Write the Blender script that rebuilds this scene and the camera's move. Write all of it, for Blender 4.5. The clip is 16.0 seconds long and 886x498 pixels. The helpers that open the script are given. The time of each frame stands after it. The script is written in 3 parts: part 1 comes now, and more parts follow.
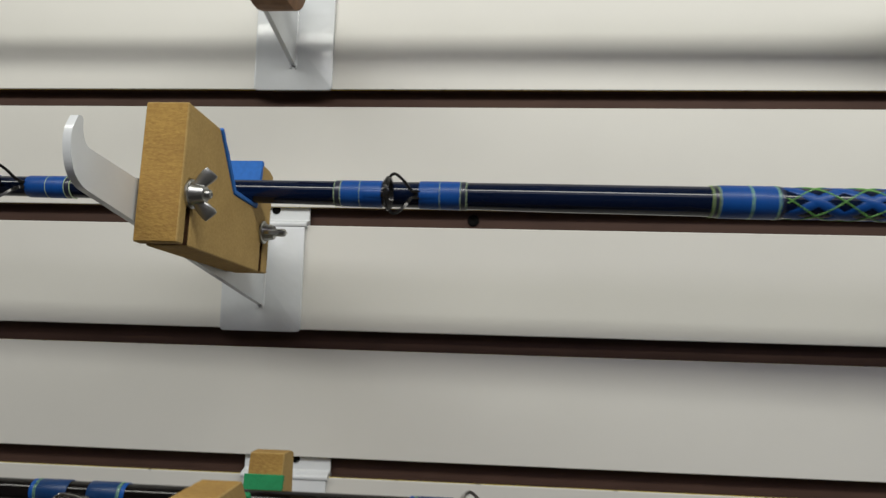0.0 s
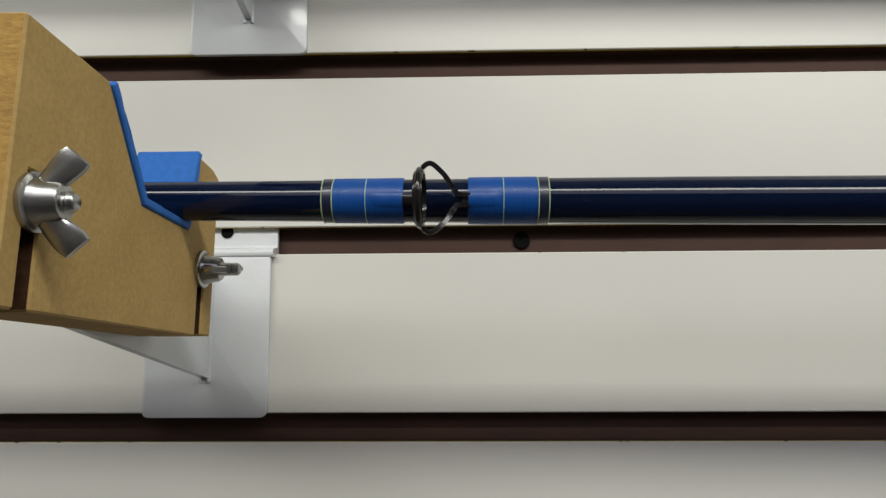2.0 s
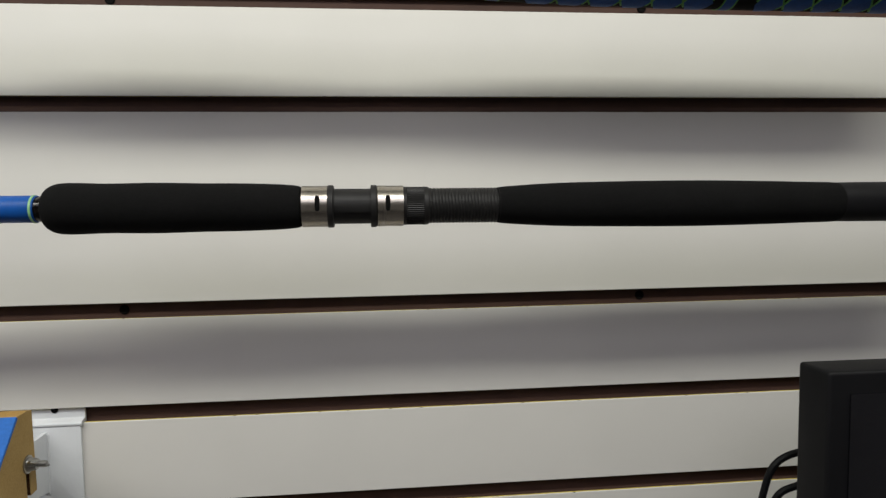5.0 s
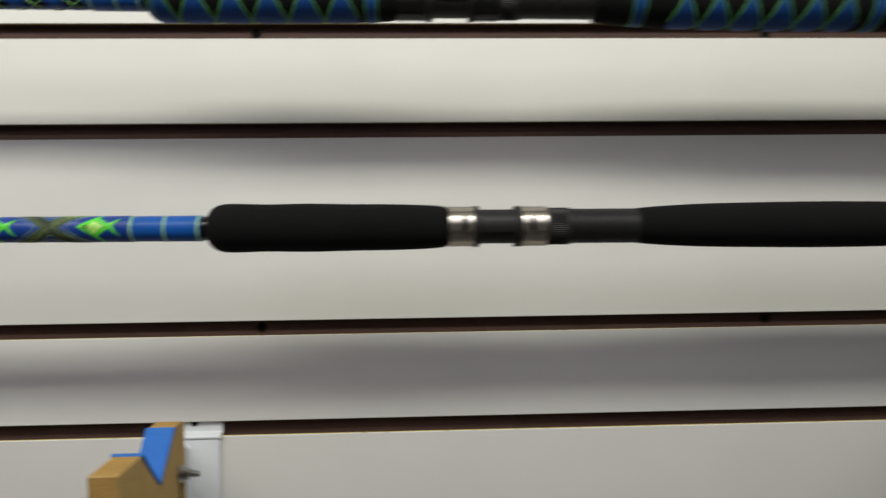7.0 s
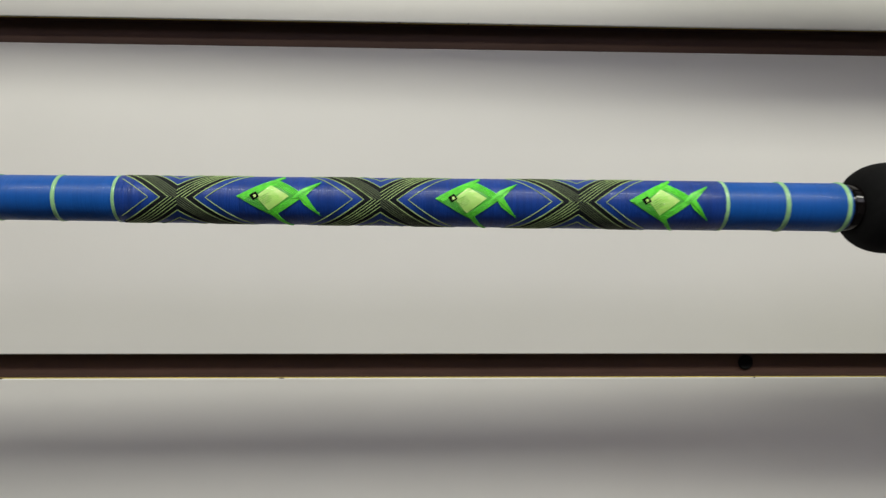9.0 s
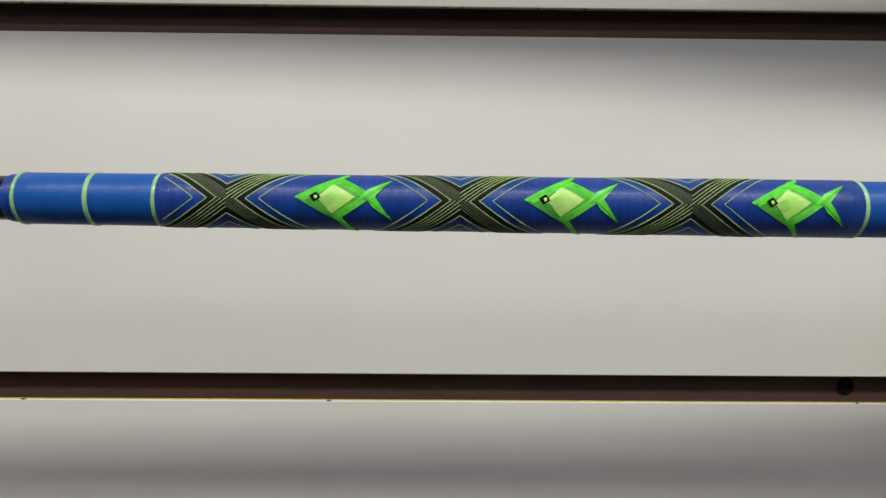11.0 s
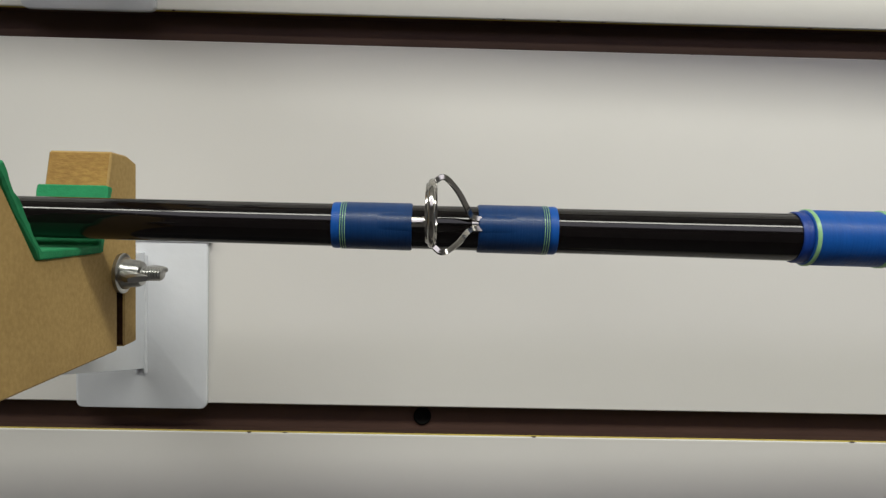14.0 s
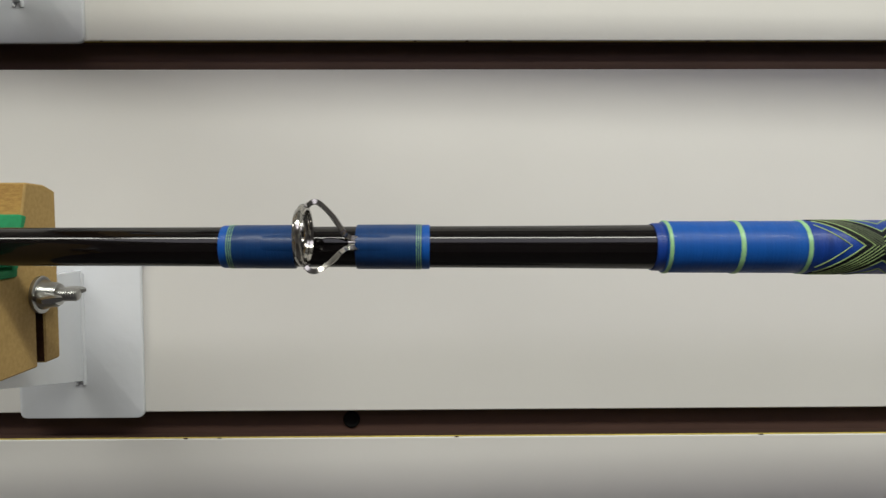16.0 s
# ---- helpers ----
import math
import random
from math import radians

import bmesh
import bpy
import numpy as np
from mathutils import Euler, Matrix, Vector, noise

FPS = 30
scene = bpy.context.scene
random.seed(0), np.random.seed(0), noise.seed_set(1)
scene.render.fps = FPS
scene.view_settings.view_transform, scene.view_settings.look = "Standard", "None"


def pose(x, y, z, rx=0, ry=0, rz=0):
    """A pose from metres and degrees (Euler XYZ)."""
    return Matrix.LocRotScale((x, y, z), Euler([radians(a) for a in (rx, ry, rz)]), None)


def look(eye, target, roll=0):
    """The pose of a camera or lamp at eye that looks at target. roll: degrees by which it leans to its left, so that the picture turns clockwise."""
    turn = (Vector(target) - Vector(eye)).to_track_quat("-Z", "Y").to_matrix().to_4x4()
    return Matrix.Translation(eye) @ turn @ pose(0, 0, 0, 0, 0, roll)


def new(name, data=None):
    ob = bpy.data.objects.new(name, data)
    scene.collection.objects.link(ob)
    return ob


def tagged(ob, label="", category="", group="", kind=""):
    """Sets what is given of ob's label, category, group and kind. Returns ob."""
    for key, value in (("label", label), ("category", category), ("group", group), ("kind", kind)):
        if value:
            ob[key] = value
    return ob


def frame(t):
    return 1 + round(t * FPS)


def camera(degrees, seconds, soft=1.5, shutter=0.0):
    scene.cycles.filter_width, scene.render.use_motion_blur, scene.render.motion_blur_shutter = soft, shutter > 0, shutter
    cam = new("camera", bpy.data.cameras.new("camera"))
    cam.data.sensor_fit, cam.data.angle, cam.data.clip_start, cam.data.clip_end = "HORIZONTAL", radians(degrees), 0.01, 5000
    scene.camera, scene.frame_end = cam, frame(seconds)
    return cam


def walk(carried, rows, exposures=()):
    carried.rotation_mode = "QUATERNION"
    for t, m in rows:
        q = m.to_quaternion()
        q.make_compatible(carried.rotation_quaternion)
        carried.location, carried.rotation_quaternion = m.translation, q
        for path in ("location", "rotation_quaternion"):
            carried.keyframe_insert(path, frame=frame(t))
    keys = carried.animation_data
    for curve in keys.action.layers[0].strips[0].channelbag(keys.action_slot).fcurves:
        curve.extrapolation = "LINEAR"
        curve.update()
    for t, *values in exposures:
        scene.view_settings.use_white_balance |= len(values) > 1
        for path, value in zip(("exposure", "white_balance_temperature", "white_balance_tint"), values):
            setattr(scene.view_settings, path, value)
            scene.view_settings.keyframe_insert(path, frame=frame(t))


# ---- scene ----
cam = camera(66.7, 16.0, soft=1.35, shutter=0.4)
PATH = [
    (0, (0.224, -0.41, 0.093), (0.074, 1.575, 0.29), 1.6),
    (0.5, (0.19, -0.355, 0.099), (0.06, 1.624, 0.354), 1.6),
    (1, (0.185, -0.315, 0.111), (0.097, 1.657, 0.43), 1.8),
    (1.5, (0.184, -0.282, 0.109), (0.143, 1.692, 0.418), 1.0),
    (2, (0.184, -0.277, 0.113), (0.14, 1.706, 0.366), -0.3),
    (2.5, (0.182, -0.277, 0.109), (0.105, 1.706, 0.357), 0.0),
    (3, (0.245, -0.366, 0.042), (0.013, 1.609, 0.255), 1.9),
    (3.2, (0.312, -0.409, 0.018), (0.038, 1.564, 0.197), 3.1),
    (3.4, (0.389, -0.438, 0.001), (0.322, 1.555, 0.155), 2.9),
    (3.5, (0.436, -0.449, -0.006), (0.444, 1.546, 0.115), 2.6),
    (3.7, (0.525, -0.457, -0.016), (0.677, 1.537, 0.044), 1.8),
    (4, (0.645, -0.454, -0.012), (0.979, 1.518, -0.039), 1.6),
    (4.5, (0.754, -0.48, -0.003), (1.051, 1.492, -0.149), -0.1),
    (4.7, (0.778, -0.502, 0.001), (1.027, 1.477, -0.147), -0.6),
    (5.75, (0.806, -0.53, 0.003), (0.99, 1.46, -0.10), -0.9),
    (6.8, (0.782, -0.548, 0.001), (0.902, 1.448, -0.042), -1.0),
    (7, (0.731, -0.525, -0.004), (0.809, 1.473, -0.052), -0.7),
    (7.5, (0.602, -0.445, 0.004), (0.671, 1.55, -0.124), -0.4),
    (8, (0.505, -0.387, 0.009), (0.548, 1.606, -0.152), -0.1),
    (8.5, (0.464, -0.342, 0.005), (0.541, 1.65, -0.151), 0.5),
    (11, (0.429, -0.281, 0.001), (0.452, 1.715, -0.128), 0.5),
    (11.5, (0.404, -0.289, 0.013), (0.42, 1.707, -0.102), 0.8),
    (12, (0.321, -0.287, 0.016), (0.379, 1.709, -0.097), 0.4),
    (12.5, (0.246, -0.282, 0.011), (0.279, 1.716, -0.074), 1.0),
    (13, (0.223, -0.278, 0.01), (0.254, 1.72, -0.074), 1.3),
    (13.5, (0.215, -0.268, 0.006), (0.251, 1.73, -0.086), 1.2),
    (14, (0.213, -0.264, 0.006), (0.249, 1.733, -0.096), 1.3),
    (14.5, (0.215, -0.262, 0.007), (0.23, 1.735, -0.098), 1.2),
    (15, (0.221, -0.263, 0.006), (0.227, 1.734, -0.097), 0.9),
    (15.5, (0.234, -0.272, 0.01), (0.25, 1.726, -0.093), 0.4),
    (16, (0.247, -0.278, 0.012), (0.271, 1.719, -0.095), -0.2),
]
walk(cam, [(t, look(eye, target, roll)) for t, eye, target, roll in PATH],
     exposures=[(0, -0.24), (1.0, -0.33), (1.5, -0.28), (2.0, -0.13), (2.6, -0.10), (3.4, 0.0), (4.0, -0.03), (4.7, 0.20), (6.8, 0.22), (8.5, 0.27), (11.0, 0.27), (16.0, 0.25)])

# ---------------------------------------------------------------- light
world = bpy.data.worlds.new("room_world")
scene.world = world
world.use_nodes = True
world.node_tree.nodes["Background"].inputs[0].default_value = (0.9, 0.92, 1.0, 1)
world.node_tree.nodes["Background"].inputs[1].default_value = 0.02


def area_lamp(name, eye, target, sx, sy, power, color):
    data = bpy.data.lights.new(name, "AREA")
    data.shape, data.size, data.size_y, data.energy, data.color = "RECTANGLE", sx, sy, power, color
    ob = new(name, data)
    ob.matrix_world = look(eye, target)
    return ob


# tube fixture close above the display, and an unseen fill lamp added behind the camera for ambient light
area_lamp("display_lamp", (0.49, -0.487, 0.54), (0.49, -0.02, 0.02), 2.05, 0.08, 7.55, (0.975, 0.977, 0.888))
area_lamp("fill_lamp", (0.5, -1.15, 0.74), (0.5, -1.05, -1.0), 1.8, 0.7, 6.4, (0.925, 0.895, 1.0))

# ---------------------------------------------------------------- materials
SLOT = 0.0762      # slat pitch, three inches
GAP = 0.0057       # half the slot's opening


def slot_z(k):
    """Height of slot k; from the second below the middle on, the panel was cut a little lower."""
    return k * SLOT - (0.0014 if k <= -2 else 0.0)



def material(name, color, rough=0.5, metal=0.0, scale=60.0, vary=0.12, bump=0.0, bump_scale=400.0,
             coat=0.0, spec=0.5, second=None, stretch=(1, 1, 1), spread=0.5):
    """A principled material with two scales of variation and a fine relief."""
    m = bpy.data.materials.new(name)
    m.use_nodes = True
    nt = m.node_tree
    n, l = nt.nodes, nt.links
    b = n["Principled BSDF"]
    b.inputs["Roughness"].default_value, b.inputs["Metallic"].default_value = rough, metal
    b.inputs["Coat Weight"].default_value = coat
    b.inputs["Specular IOR Level"].default_value = spec
    b.inputs["Coat Roughness"].default_value = 0.06
    tc = n.new("ShaderNodeTexCoord")
    mp = n.new("ShaderNodeMapping")
    mp.inputs["Scale"].default_value = stretch
    l.new(tc.outputs["Object"], mp.inputs["Vector"])
    fine, broad = n.new("ShaderNodeTexNoise"), n.new("ShaderNodeTexNoise")
    fine.inputs["Scale"].default_value, fine.inputs["Detail"].default_value = scale, 5
    broad.inputs["Scale"].default_value, broad.inputs["Detail"].default_value = scale / 12, 3
    for t in (fine, broad):
        l.new(mp.outputs[0], t.inputs["Vector"])
    mix = n.new("ShaderNodeMath")
    mix.operation = "MULTIPLY_ADD"
    l.new(broad.outputs[0], mix.inputs[0])
    mix.inputs[1].default_value = spread
    half = n.new("ShaderNodeMath")
    half.operation = "MULTIPLY"
    half.inputs[1].default_value = 1 - spread
    l.new(fine.outputs[0], half.inputs[0])
    l.new(half.outputs[0], mix.inputs[2])
    ramp = n.new("ShaderNodeValToRGB")
    lo = second or tuple(c * (1 - vary) for c in color)
    hi = color if second else tuple(min(1, c * (1 + vary)) for c in color)
    ramp.color_ramp.elements[0].position, ramp.color_ramp.elements[0].color = 0.36, (*lo, 1)
    ramp.color_ramp.elements[1].position, ramp.color_ramp.elements[1].color = 0.64, (*hi, 1)
    l.new(mix.outputs[0], ramp.inputs[0])
    l.new(ramp.outputs[0], b.inputs["Base Color"])
    rr = n.new("ShaderNodeMapRange")
    rr.inputs[3].default_value, rr.inputs[4].default_value = max(0.02, rough - 0.06), min(1, rough + 0.06)
    l.new(broad.outputs[0], rr.inputs[0])
    l.new(rr.outputs[0], b.inputs["Roughness"])
    if bump:
        tex = n.new("ShaderNodeTexNoise")
        tex.inputs["Scale"].default_value, tex.inputs["Detail"].default_value = bump_scale, 3
        l.new(mp.outputs[0], tex.inputs["Vector"])
        bp = n.new("ShaderNodeBump")
        bp.inputs["Strength"].default_value, bp.inputs["Distance"].default_value = bump, 0.0004
        l.new(tex.outputs[0], bp.inputs["Height"])
        l.new(bp.outputs[0], b.inputs["Normal"])
    return m


LAMINATE = material("white_laminate", (0.74, 0.725, 0.685), 0.42, scale=14, vary=0.025, bump=0.05, bump_scale=900)
RAW_LIP = material("raw_board_lip", (0.62, 0.50, 0.11), 0.8, scale=300, vary=0.2)
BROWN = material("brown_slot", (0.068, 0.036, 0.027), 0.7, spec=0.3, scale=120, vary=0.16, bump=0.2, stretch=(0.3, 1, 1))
SCREW = material("black_screw", (0.004, 0.004, 0.004), 0.9, spec=0.1, scale=200)
COATED = material("white_coated_steel", (0.70, 0.722, 0.75), 0.24, scale=40, vary=0.05, bump=0.3, bump_scale=230, coat=0.4)
MDF = material("mdf_face", (0.47, 0.315, 0.112), 0.8, scale=800, second=(0.375, 0.242, 0.078), bump=0.22, bump_scale=1300, spread=0.4)
MDF_EDGE = material("mdf_sawn_edge", (0.42, 0.255, 0.066), 0.92, scale=900, second=(0.31, 0.175, 0.046), bump=0.8, bump_scale=1000, stretch=(0.55, 1, 1), spread=0.35)
MDF_SLOT = material("dark_slot_cut", (0.085, 0.038, 0.016), 0.9, spec=0.2, scale=500, second=(0.03, 0.013, 0.007), bump=0.7, bump_scale=900)
FOAM_BLUE = material("blue_foam", (0.020, 0.135, 0.48), 0.8, scale=500, vary=0.12, bump=0.4, bump_scale=1400)
FOAM_GREEN = material("green_foam", (0.012, 0.23, 0.085), 0.85, scale=500, vary=0.15, bump=0.4, bump_scale=1400)
ZINC = material("zinc_steel", (0.40, 0.40, 0.39), 0.30, 1.0, scale=150, vary=0.15, bump=0.15)
CHROME = material("polished_steel", (0.40, 0.385, 0.36), 0.12, 1.0, scale=100, vary=0.05)
BLACK_METAL = material("black_chrome", (0.025, 0.024, 0.024), 0.12, 0.6, scale=100, vary=0.1)
BLANK_NAVY = material("navy_blank", (0.002, 0.006, 0.024), 0.07, scale=30, vary=0.1, coat=0.1, spec=0.32)
BLANK_BLACK = material("black_blank", (0.004, 0.003, 0.003), 0.07, scale=30, vary=0.1, coat=0.1, spec=0.32)
THREAD_BLUE = material("bright_blue_thread", (0.005, 0.076, 0.330), 0.42, scale=300, vary=0.10, bump=0.3, bump_scale=700, stretch=(3, 0.2, 0.2), coat=0.05, spec=0.26)
THREAD_COBALT = material("cobalt_blue_thread", (0.004, 0.060, 0.270), 0.40, scale=300, vary=0.10, bump=0.3, bump_scale=700, stretch=(3, 0.2, 0.2), coat=0.08, spec=0.3)
THREAD_DEEP = material("deep_blue_thread", (0.004, 0.038, 0.235), 0.42, scale=260, vary=0.24, bump=0.5, bump_scale=700, stretch=(3, 0.2, 0.2), coat=0.08, spec=0.35)
THREAD_ROYAL = material("royal_blue_thread", (0.003, 0.033, 0.122), 0.38, scale=300, vary=0.1, bump=0.25, bump_scale=700, stretch=(3, 0.2, 0.2), coat=0.08, spec=0.35)
THREAD_NAVY = material("dark_navy_thread", (0.008, 0.012, 0.035), 0.35, scale=300, vary=0.1, coat=0.4)
THREAD_INK = material("black_thread", (0.0025, 0.004, 0.006), 0.6, spec=0.18, scale=300, vary=0.2)
THREAD_MINT = material("pale_green_thread", (0.27, 0.52, 0.25), 0.4, scale=400, vary=0.15, coat=0.3)
GRIP_BLUE = material("blue_grip_thread", (0.005, 0.046, 0.19), 0.6, scale=400, vary=0.15, bump=0.3, bump_scale=1200, spec=0.25)
GRIP_GREEN = material("green_grip_thread", (0.065, 0.21, 0.05), 0.6, scale=400, vary=0.2, spec=0.25)
THREAD_PALE = material("pale_cream_thread", (0.42, 0.55, 0.33), 0.45, scale=400, vary=0.1, coat=0.1)
THREAD_OLIVE = material("olive_green_thread", (0.30, 0.42, 0.16), 0.5, spec=0.3, scale=400, vary=0.25)
THREAD_MOSS = material("moss_green_thread", (0.066, 0.086, 0.042), 0.45, spec=0.28, scale=400, vary=0.3)
THREAD_LIME = material("lime_green_thread", (0.095, 0.66, 0.028), 0.42, scale=600, vary=0.22, stretch=(1, 0.4, 1), coat=0.1)
THREAD_LEAF = material("leaf_green_thread", (0.045, 0.36, 0.018), 0.45, scale=600, vary=0.25, stretch=(1, 0.4, 1), coat=0.1)
THREAD_SPRING = material("yellow_green_thread", (0.22, 0.66, 0.06), 0.45, scale=600, vary=0.2)
THREAD_CREAM = material("cream_green_thread", (0.60, 0.80, 0.28), 0.42, scale=600, second=(0.40, 0.72, 0.12), stretch=(0.3, 1, 1), coat=0.2)
THREAD_GREEN = material("grass_green_thread", (0.10, 0.30, 0.05), 0.5, scale=400, vary=0.2, coat=0.3)
EVA = material("black_eva_foam", (0.0045, 0.0045, 0.0046), 0.9, spec=0.13, scale=500, vary=0.25, bump=0.5, bump_scale=2200)
SEAT = material("graphite_reel_seat", (0.011, 0.0105, 0.0105), 0.5, spec=0.3, scale=200, vary=0.15)
SEAT_METAL = material("brushed_nickel", (0.46, 0.425, 0.37), 0.26, 1.0, scale=300, vary=0.1, stretch=(4, 0.3, 0.3))
PLASTIC = material("black_plastic", (0.004, 0.004, 0.005), 0.55, spec=0.2, scale=60, vary=0.15, bump=0.1, bump_scale=1200)
CASE_LIT_TOP = material("lit_case_top", (0.040, 0.040, 0.043), 0.5, scale=60, vary=0.15, bump=0.3, bump_scale=900)
CORK = material("brown_wood", (0.20, 0.10, 0.045), 0.7, scale=200, vary=0.25, bump=0.3)
PAINT = material("off_white_paint", (0.68, 0.67, 0.64), 0.75, scale=6, vary=0.04, bump=0.1, bump_scale=120)
CEIL = material("white_ceiling_board", (0.74, 0.74, 0.72), 0.85, scale=8, vary=0.03, bump=0.2, bump_scale=150)
FLOOR = material("grey_floor_vinyl", (0.20, 0.19, 0.18), 0.5, scale=10, vary=0.15, bump=0.1, bump_scale=60)


# ---------------------------------------------------------------- mesh helpers
def finish(name, bm, mats, smooth=False, angle=35):
    me = bpy.data.meshes.new(name)
    if smooth:
        for f in bm.faces:
            f.smooth = True
        for e in bm.edges:
            if len(e.link_faces) == 2 and e.calc_face_angle(0) > radians(angle):
                e.smooth = False
    bm.to_mesh(me)
    bm.free()
    for m in mats if isinstance(mats, (list, tuple)) else [mats]:
        me.materials.append(m)
    return me


def thing(name, label, category, group="", kind="", at=(0, 0, 0), turn=(0, 0, 0)):
    ob = new(name)
    ob.empty_display_size = 0.02
    ob.matrix_basis = pose(*at, *turn)
    return tagged(ob, label, category, group, kind)


def part(name, bm, mats, parent, label="", smooth=False, angle=35):
    ob = new(name, finish(name, bm, mats, smooth, angle))
    ob.parent = parent
    return tagged(ob, label)


def box(bm, x0, x1, y0, y1, z0, z1):
    v = [bm.verts.new((x, y, z)) for x in (x0, x1) for y in (y0, y1) for z in (z0, z1)]
    for q in ((0, 1, 3, 2), (4, 6, 7, 5), (0, 4, 5, 1), (2, 3, 7, 6), (0, 2, 6, 4), (1, 5, 7, 3)):
        bm.faces.new([v[i] for i in q])


def prism(bm, poly, x0, x1, edge_index=0, bevel=0.0, segs=2):
    """Extrudes a closed outline of (y, z) from x0 to x1; the rim takes material edge_index."""
    a = [bm.verts.new((x0, y, z)) for y, z in poly]
    b = [bm.verts.new((x1, y, z)) for y, z in poly]
    n = len(poly)
    bm.faces.new(a)
    bm.faces.new(b[::-1])
    for i in range(n):
        f = bm.faces.new((a[i], b[i], b[(i + 1) % n], a[(i + 1) % n]))
        f.material_index = edge_index[i] if isinstance(edge_index, list) else edge_index
    bmesh.ops.recalc_face_normals(bm, faces=bm.faces)
    if bevel:
        bmesh.ops.bevel(bm, geom=list(bm.edges), offset=bevel, segments=segs, profile=0.5, affect="EDGES", clamp_overlap=True)


def lathe(bm, profile, segs=40, cap=True):
    """Turns (x, r) about the x axis."""
    rings = []
    for x, r in profile:
        rings.append([bm.verts.new((x, -r * math.cos(a), r * math.sin(a))) for a in (2 * math.pi * i / segs for i in range(segs))])
    for p, q in zip(rings, rings[1:]):
        for i in range(segs):
            j = (i + 1) % segs
            bm.faces.new((p[i], p[j], q[j], q[i]))
    if cap:
        bm.faces.new(rings[0][::-1])
        bm.faces.new(rings[-1])
    bmesh.ops.recalc_face_normals(bm, faces=bm.faces)


def tube(bm, pts, r, segs=8, flat=1.0):
    """A round or flattened bar along a line of points."""
    pts = [Vector(p) for p in pts]
    rings = []
    side = None
    for i, p in enumerate(pts):
        d = (pts[min(i + 1, len(pts) - 1)] - pts[max(i - 1, 0)]).normalized()
        if side is None:
            side = d.orthogonal().normalized()
        side = (side - d * side.dot(d)).normalized()
        up = d.cross(side)
        rr = r[i] if isinstance(r, (list, tuple)) else r
        rings.append([bm.verts.new(p + side * rr * math.cos(a) + up * rr * flat * math.sin(a))
                      for a in (2 * math.pi * k / segs for k in range(segs))])
    for p, q in zip(rings, rings[1:]):
        for k in range(segs):
            bm.faces.new((p[k], p[(k + 1) % segs], q[(k + 1) % segs], q[k]))
    bm.faces.new(rings[0][::-1])
    bm.faces.new(rings[-1])
    bmesh.ops.recalc_face_normals(bm, faces=bm.faces)


def curve_through(pts, n=8):
    """Points on a smooth line through the given ones."""
    pts = [Vector(p) for p in pts]
    out = []
    for i in range(len(pts) - 1):
        p0, p1, p2, p3 = pts[max(i - 1, 0)], pts[i], pts[i + 1], pts[min(i + 2, len(pts) - 1)]
        for k in range(n):
            t = k / n
            out.append(0.5 * (2 * p1 + (p2 - p0) * t + (2 * p0 - 5 * p1 + 4 * p2 - p3) * t * t + (3 * p1 - p0 - 3 * p2 + p3) * t ** 3))
    out.append(pts[-1])
    return out


def on_rod(x, s, r, lift, th0=0.0):
    """A point x along the rod and s round it from the side that faces out."""
    rr = r(x)
    a = s / rr + th0
    return (x, -(rr + lift) * math.cos(a), (rr + lift) * math.sin(a))


def wrapped_line(bm, x0, s0, x1, s1, width, r, lift, th0=0.0, smin=-9, smax=9, xmin=-9, xmax=9, n=10):
    """A flat thread band laid on the rod from (x0, s0) to (x1, s1)."""
    d = Vector((x1 - x0, s1 - s0))
    if d.length < 1e-6:
        return
    nrm = Vector((-d.y, d.x)).normalized() * width / 2
    last = None
    for i in range(n + 1):
        c = Vector((x0, s0)) + d * i / n
        if not (xmin <= c.x <= xmax and smin <= c.y <= smax):
            last = None
            continue
        row = [bm.verts.new(on_rod(c.x + nrm.x * k, c.y + nrm.y * k, r, h, th0)) for k, h in ((-1, -0.00005), (-0.75, lift), (0.75, lift), (1, -0.00005))]
        if last:
            for j in range(3):
                bm.faces.new((last[j], last[j + 1], row[j + 1], row[j]))
        last = row


def wrapped_quad(bm, corners, r, lift, th0=0.0, n=6):
    """A four-cornered patch of thread laid on the rod."""
    a, b, c, d = [Vector(p) for p in corners]
    grid = []
    for i in range(n + 1):
        row = []
        for j in range(n + 1):
            u, v = i / n, j / n
            p = (a * (1 - u) + b * u) * (1 - v) + (d * (1 - u) + c * u) * v
            row.append(bm.verts.new(on_rod(p.x, p.y, r, lift, th0)))
        grid.append(row)
    for i in range(n):
        for j in range(n):
            bm.faces.new((grid[i][j], grid[i + 1][j], grid[i + 1][j + 1], grid[i][j + 1]))


# ---------------------------------------------------------------- the room
XL, XR, ZF, ZC, YS = -1.3, 2.3, -1.524, 0.7620, -3.2


def wall(name, x0, x1, y0, y1, z0, z1, mat, label, category):
    bm = bmesh.new()
    box(bm, x0, x1, y0, y1, z0, z1)
    bmesh.ops.recalc_face_normals(bm, faces=bm.faces)
    ob = new(name, finish(name, bm, mat))
    return tagged(ob, label, category, kind="structure")


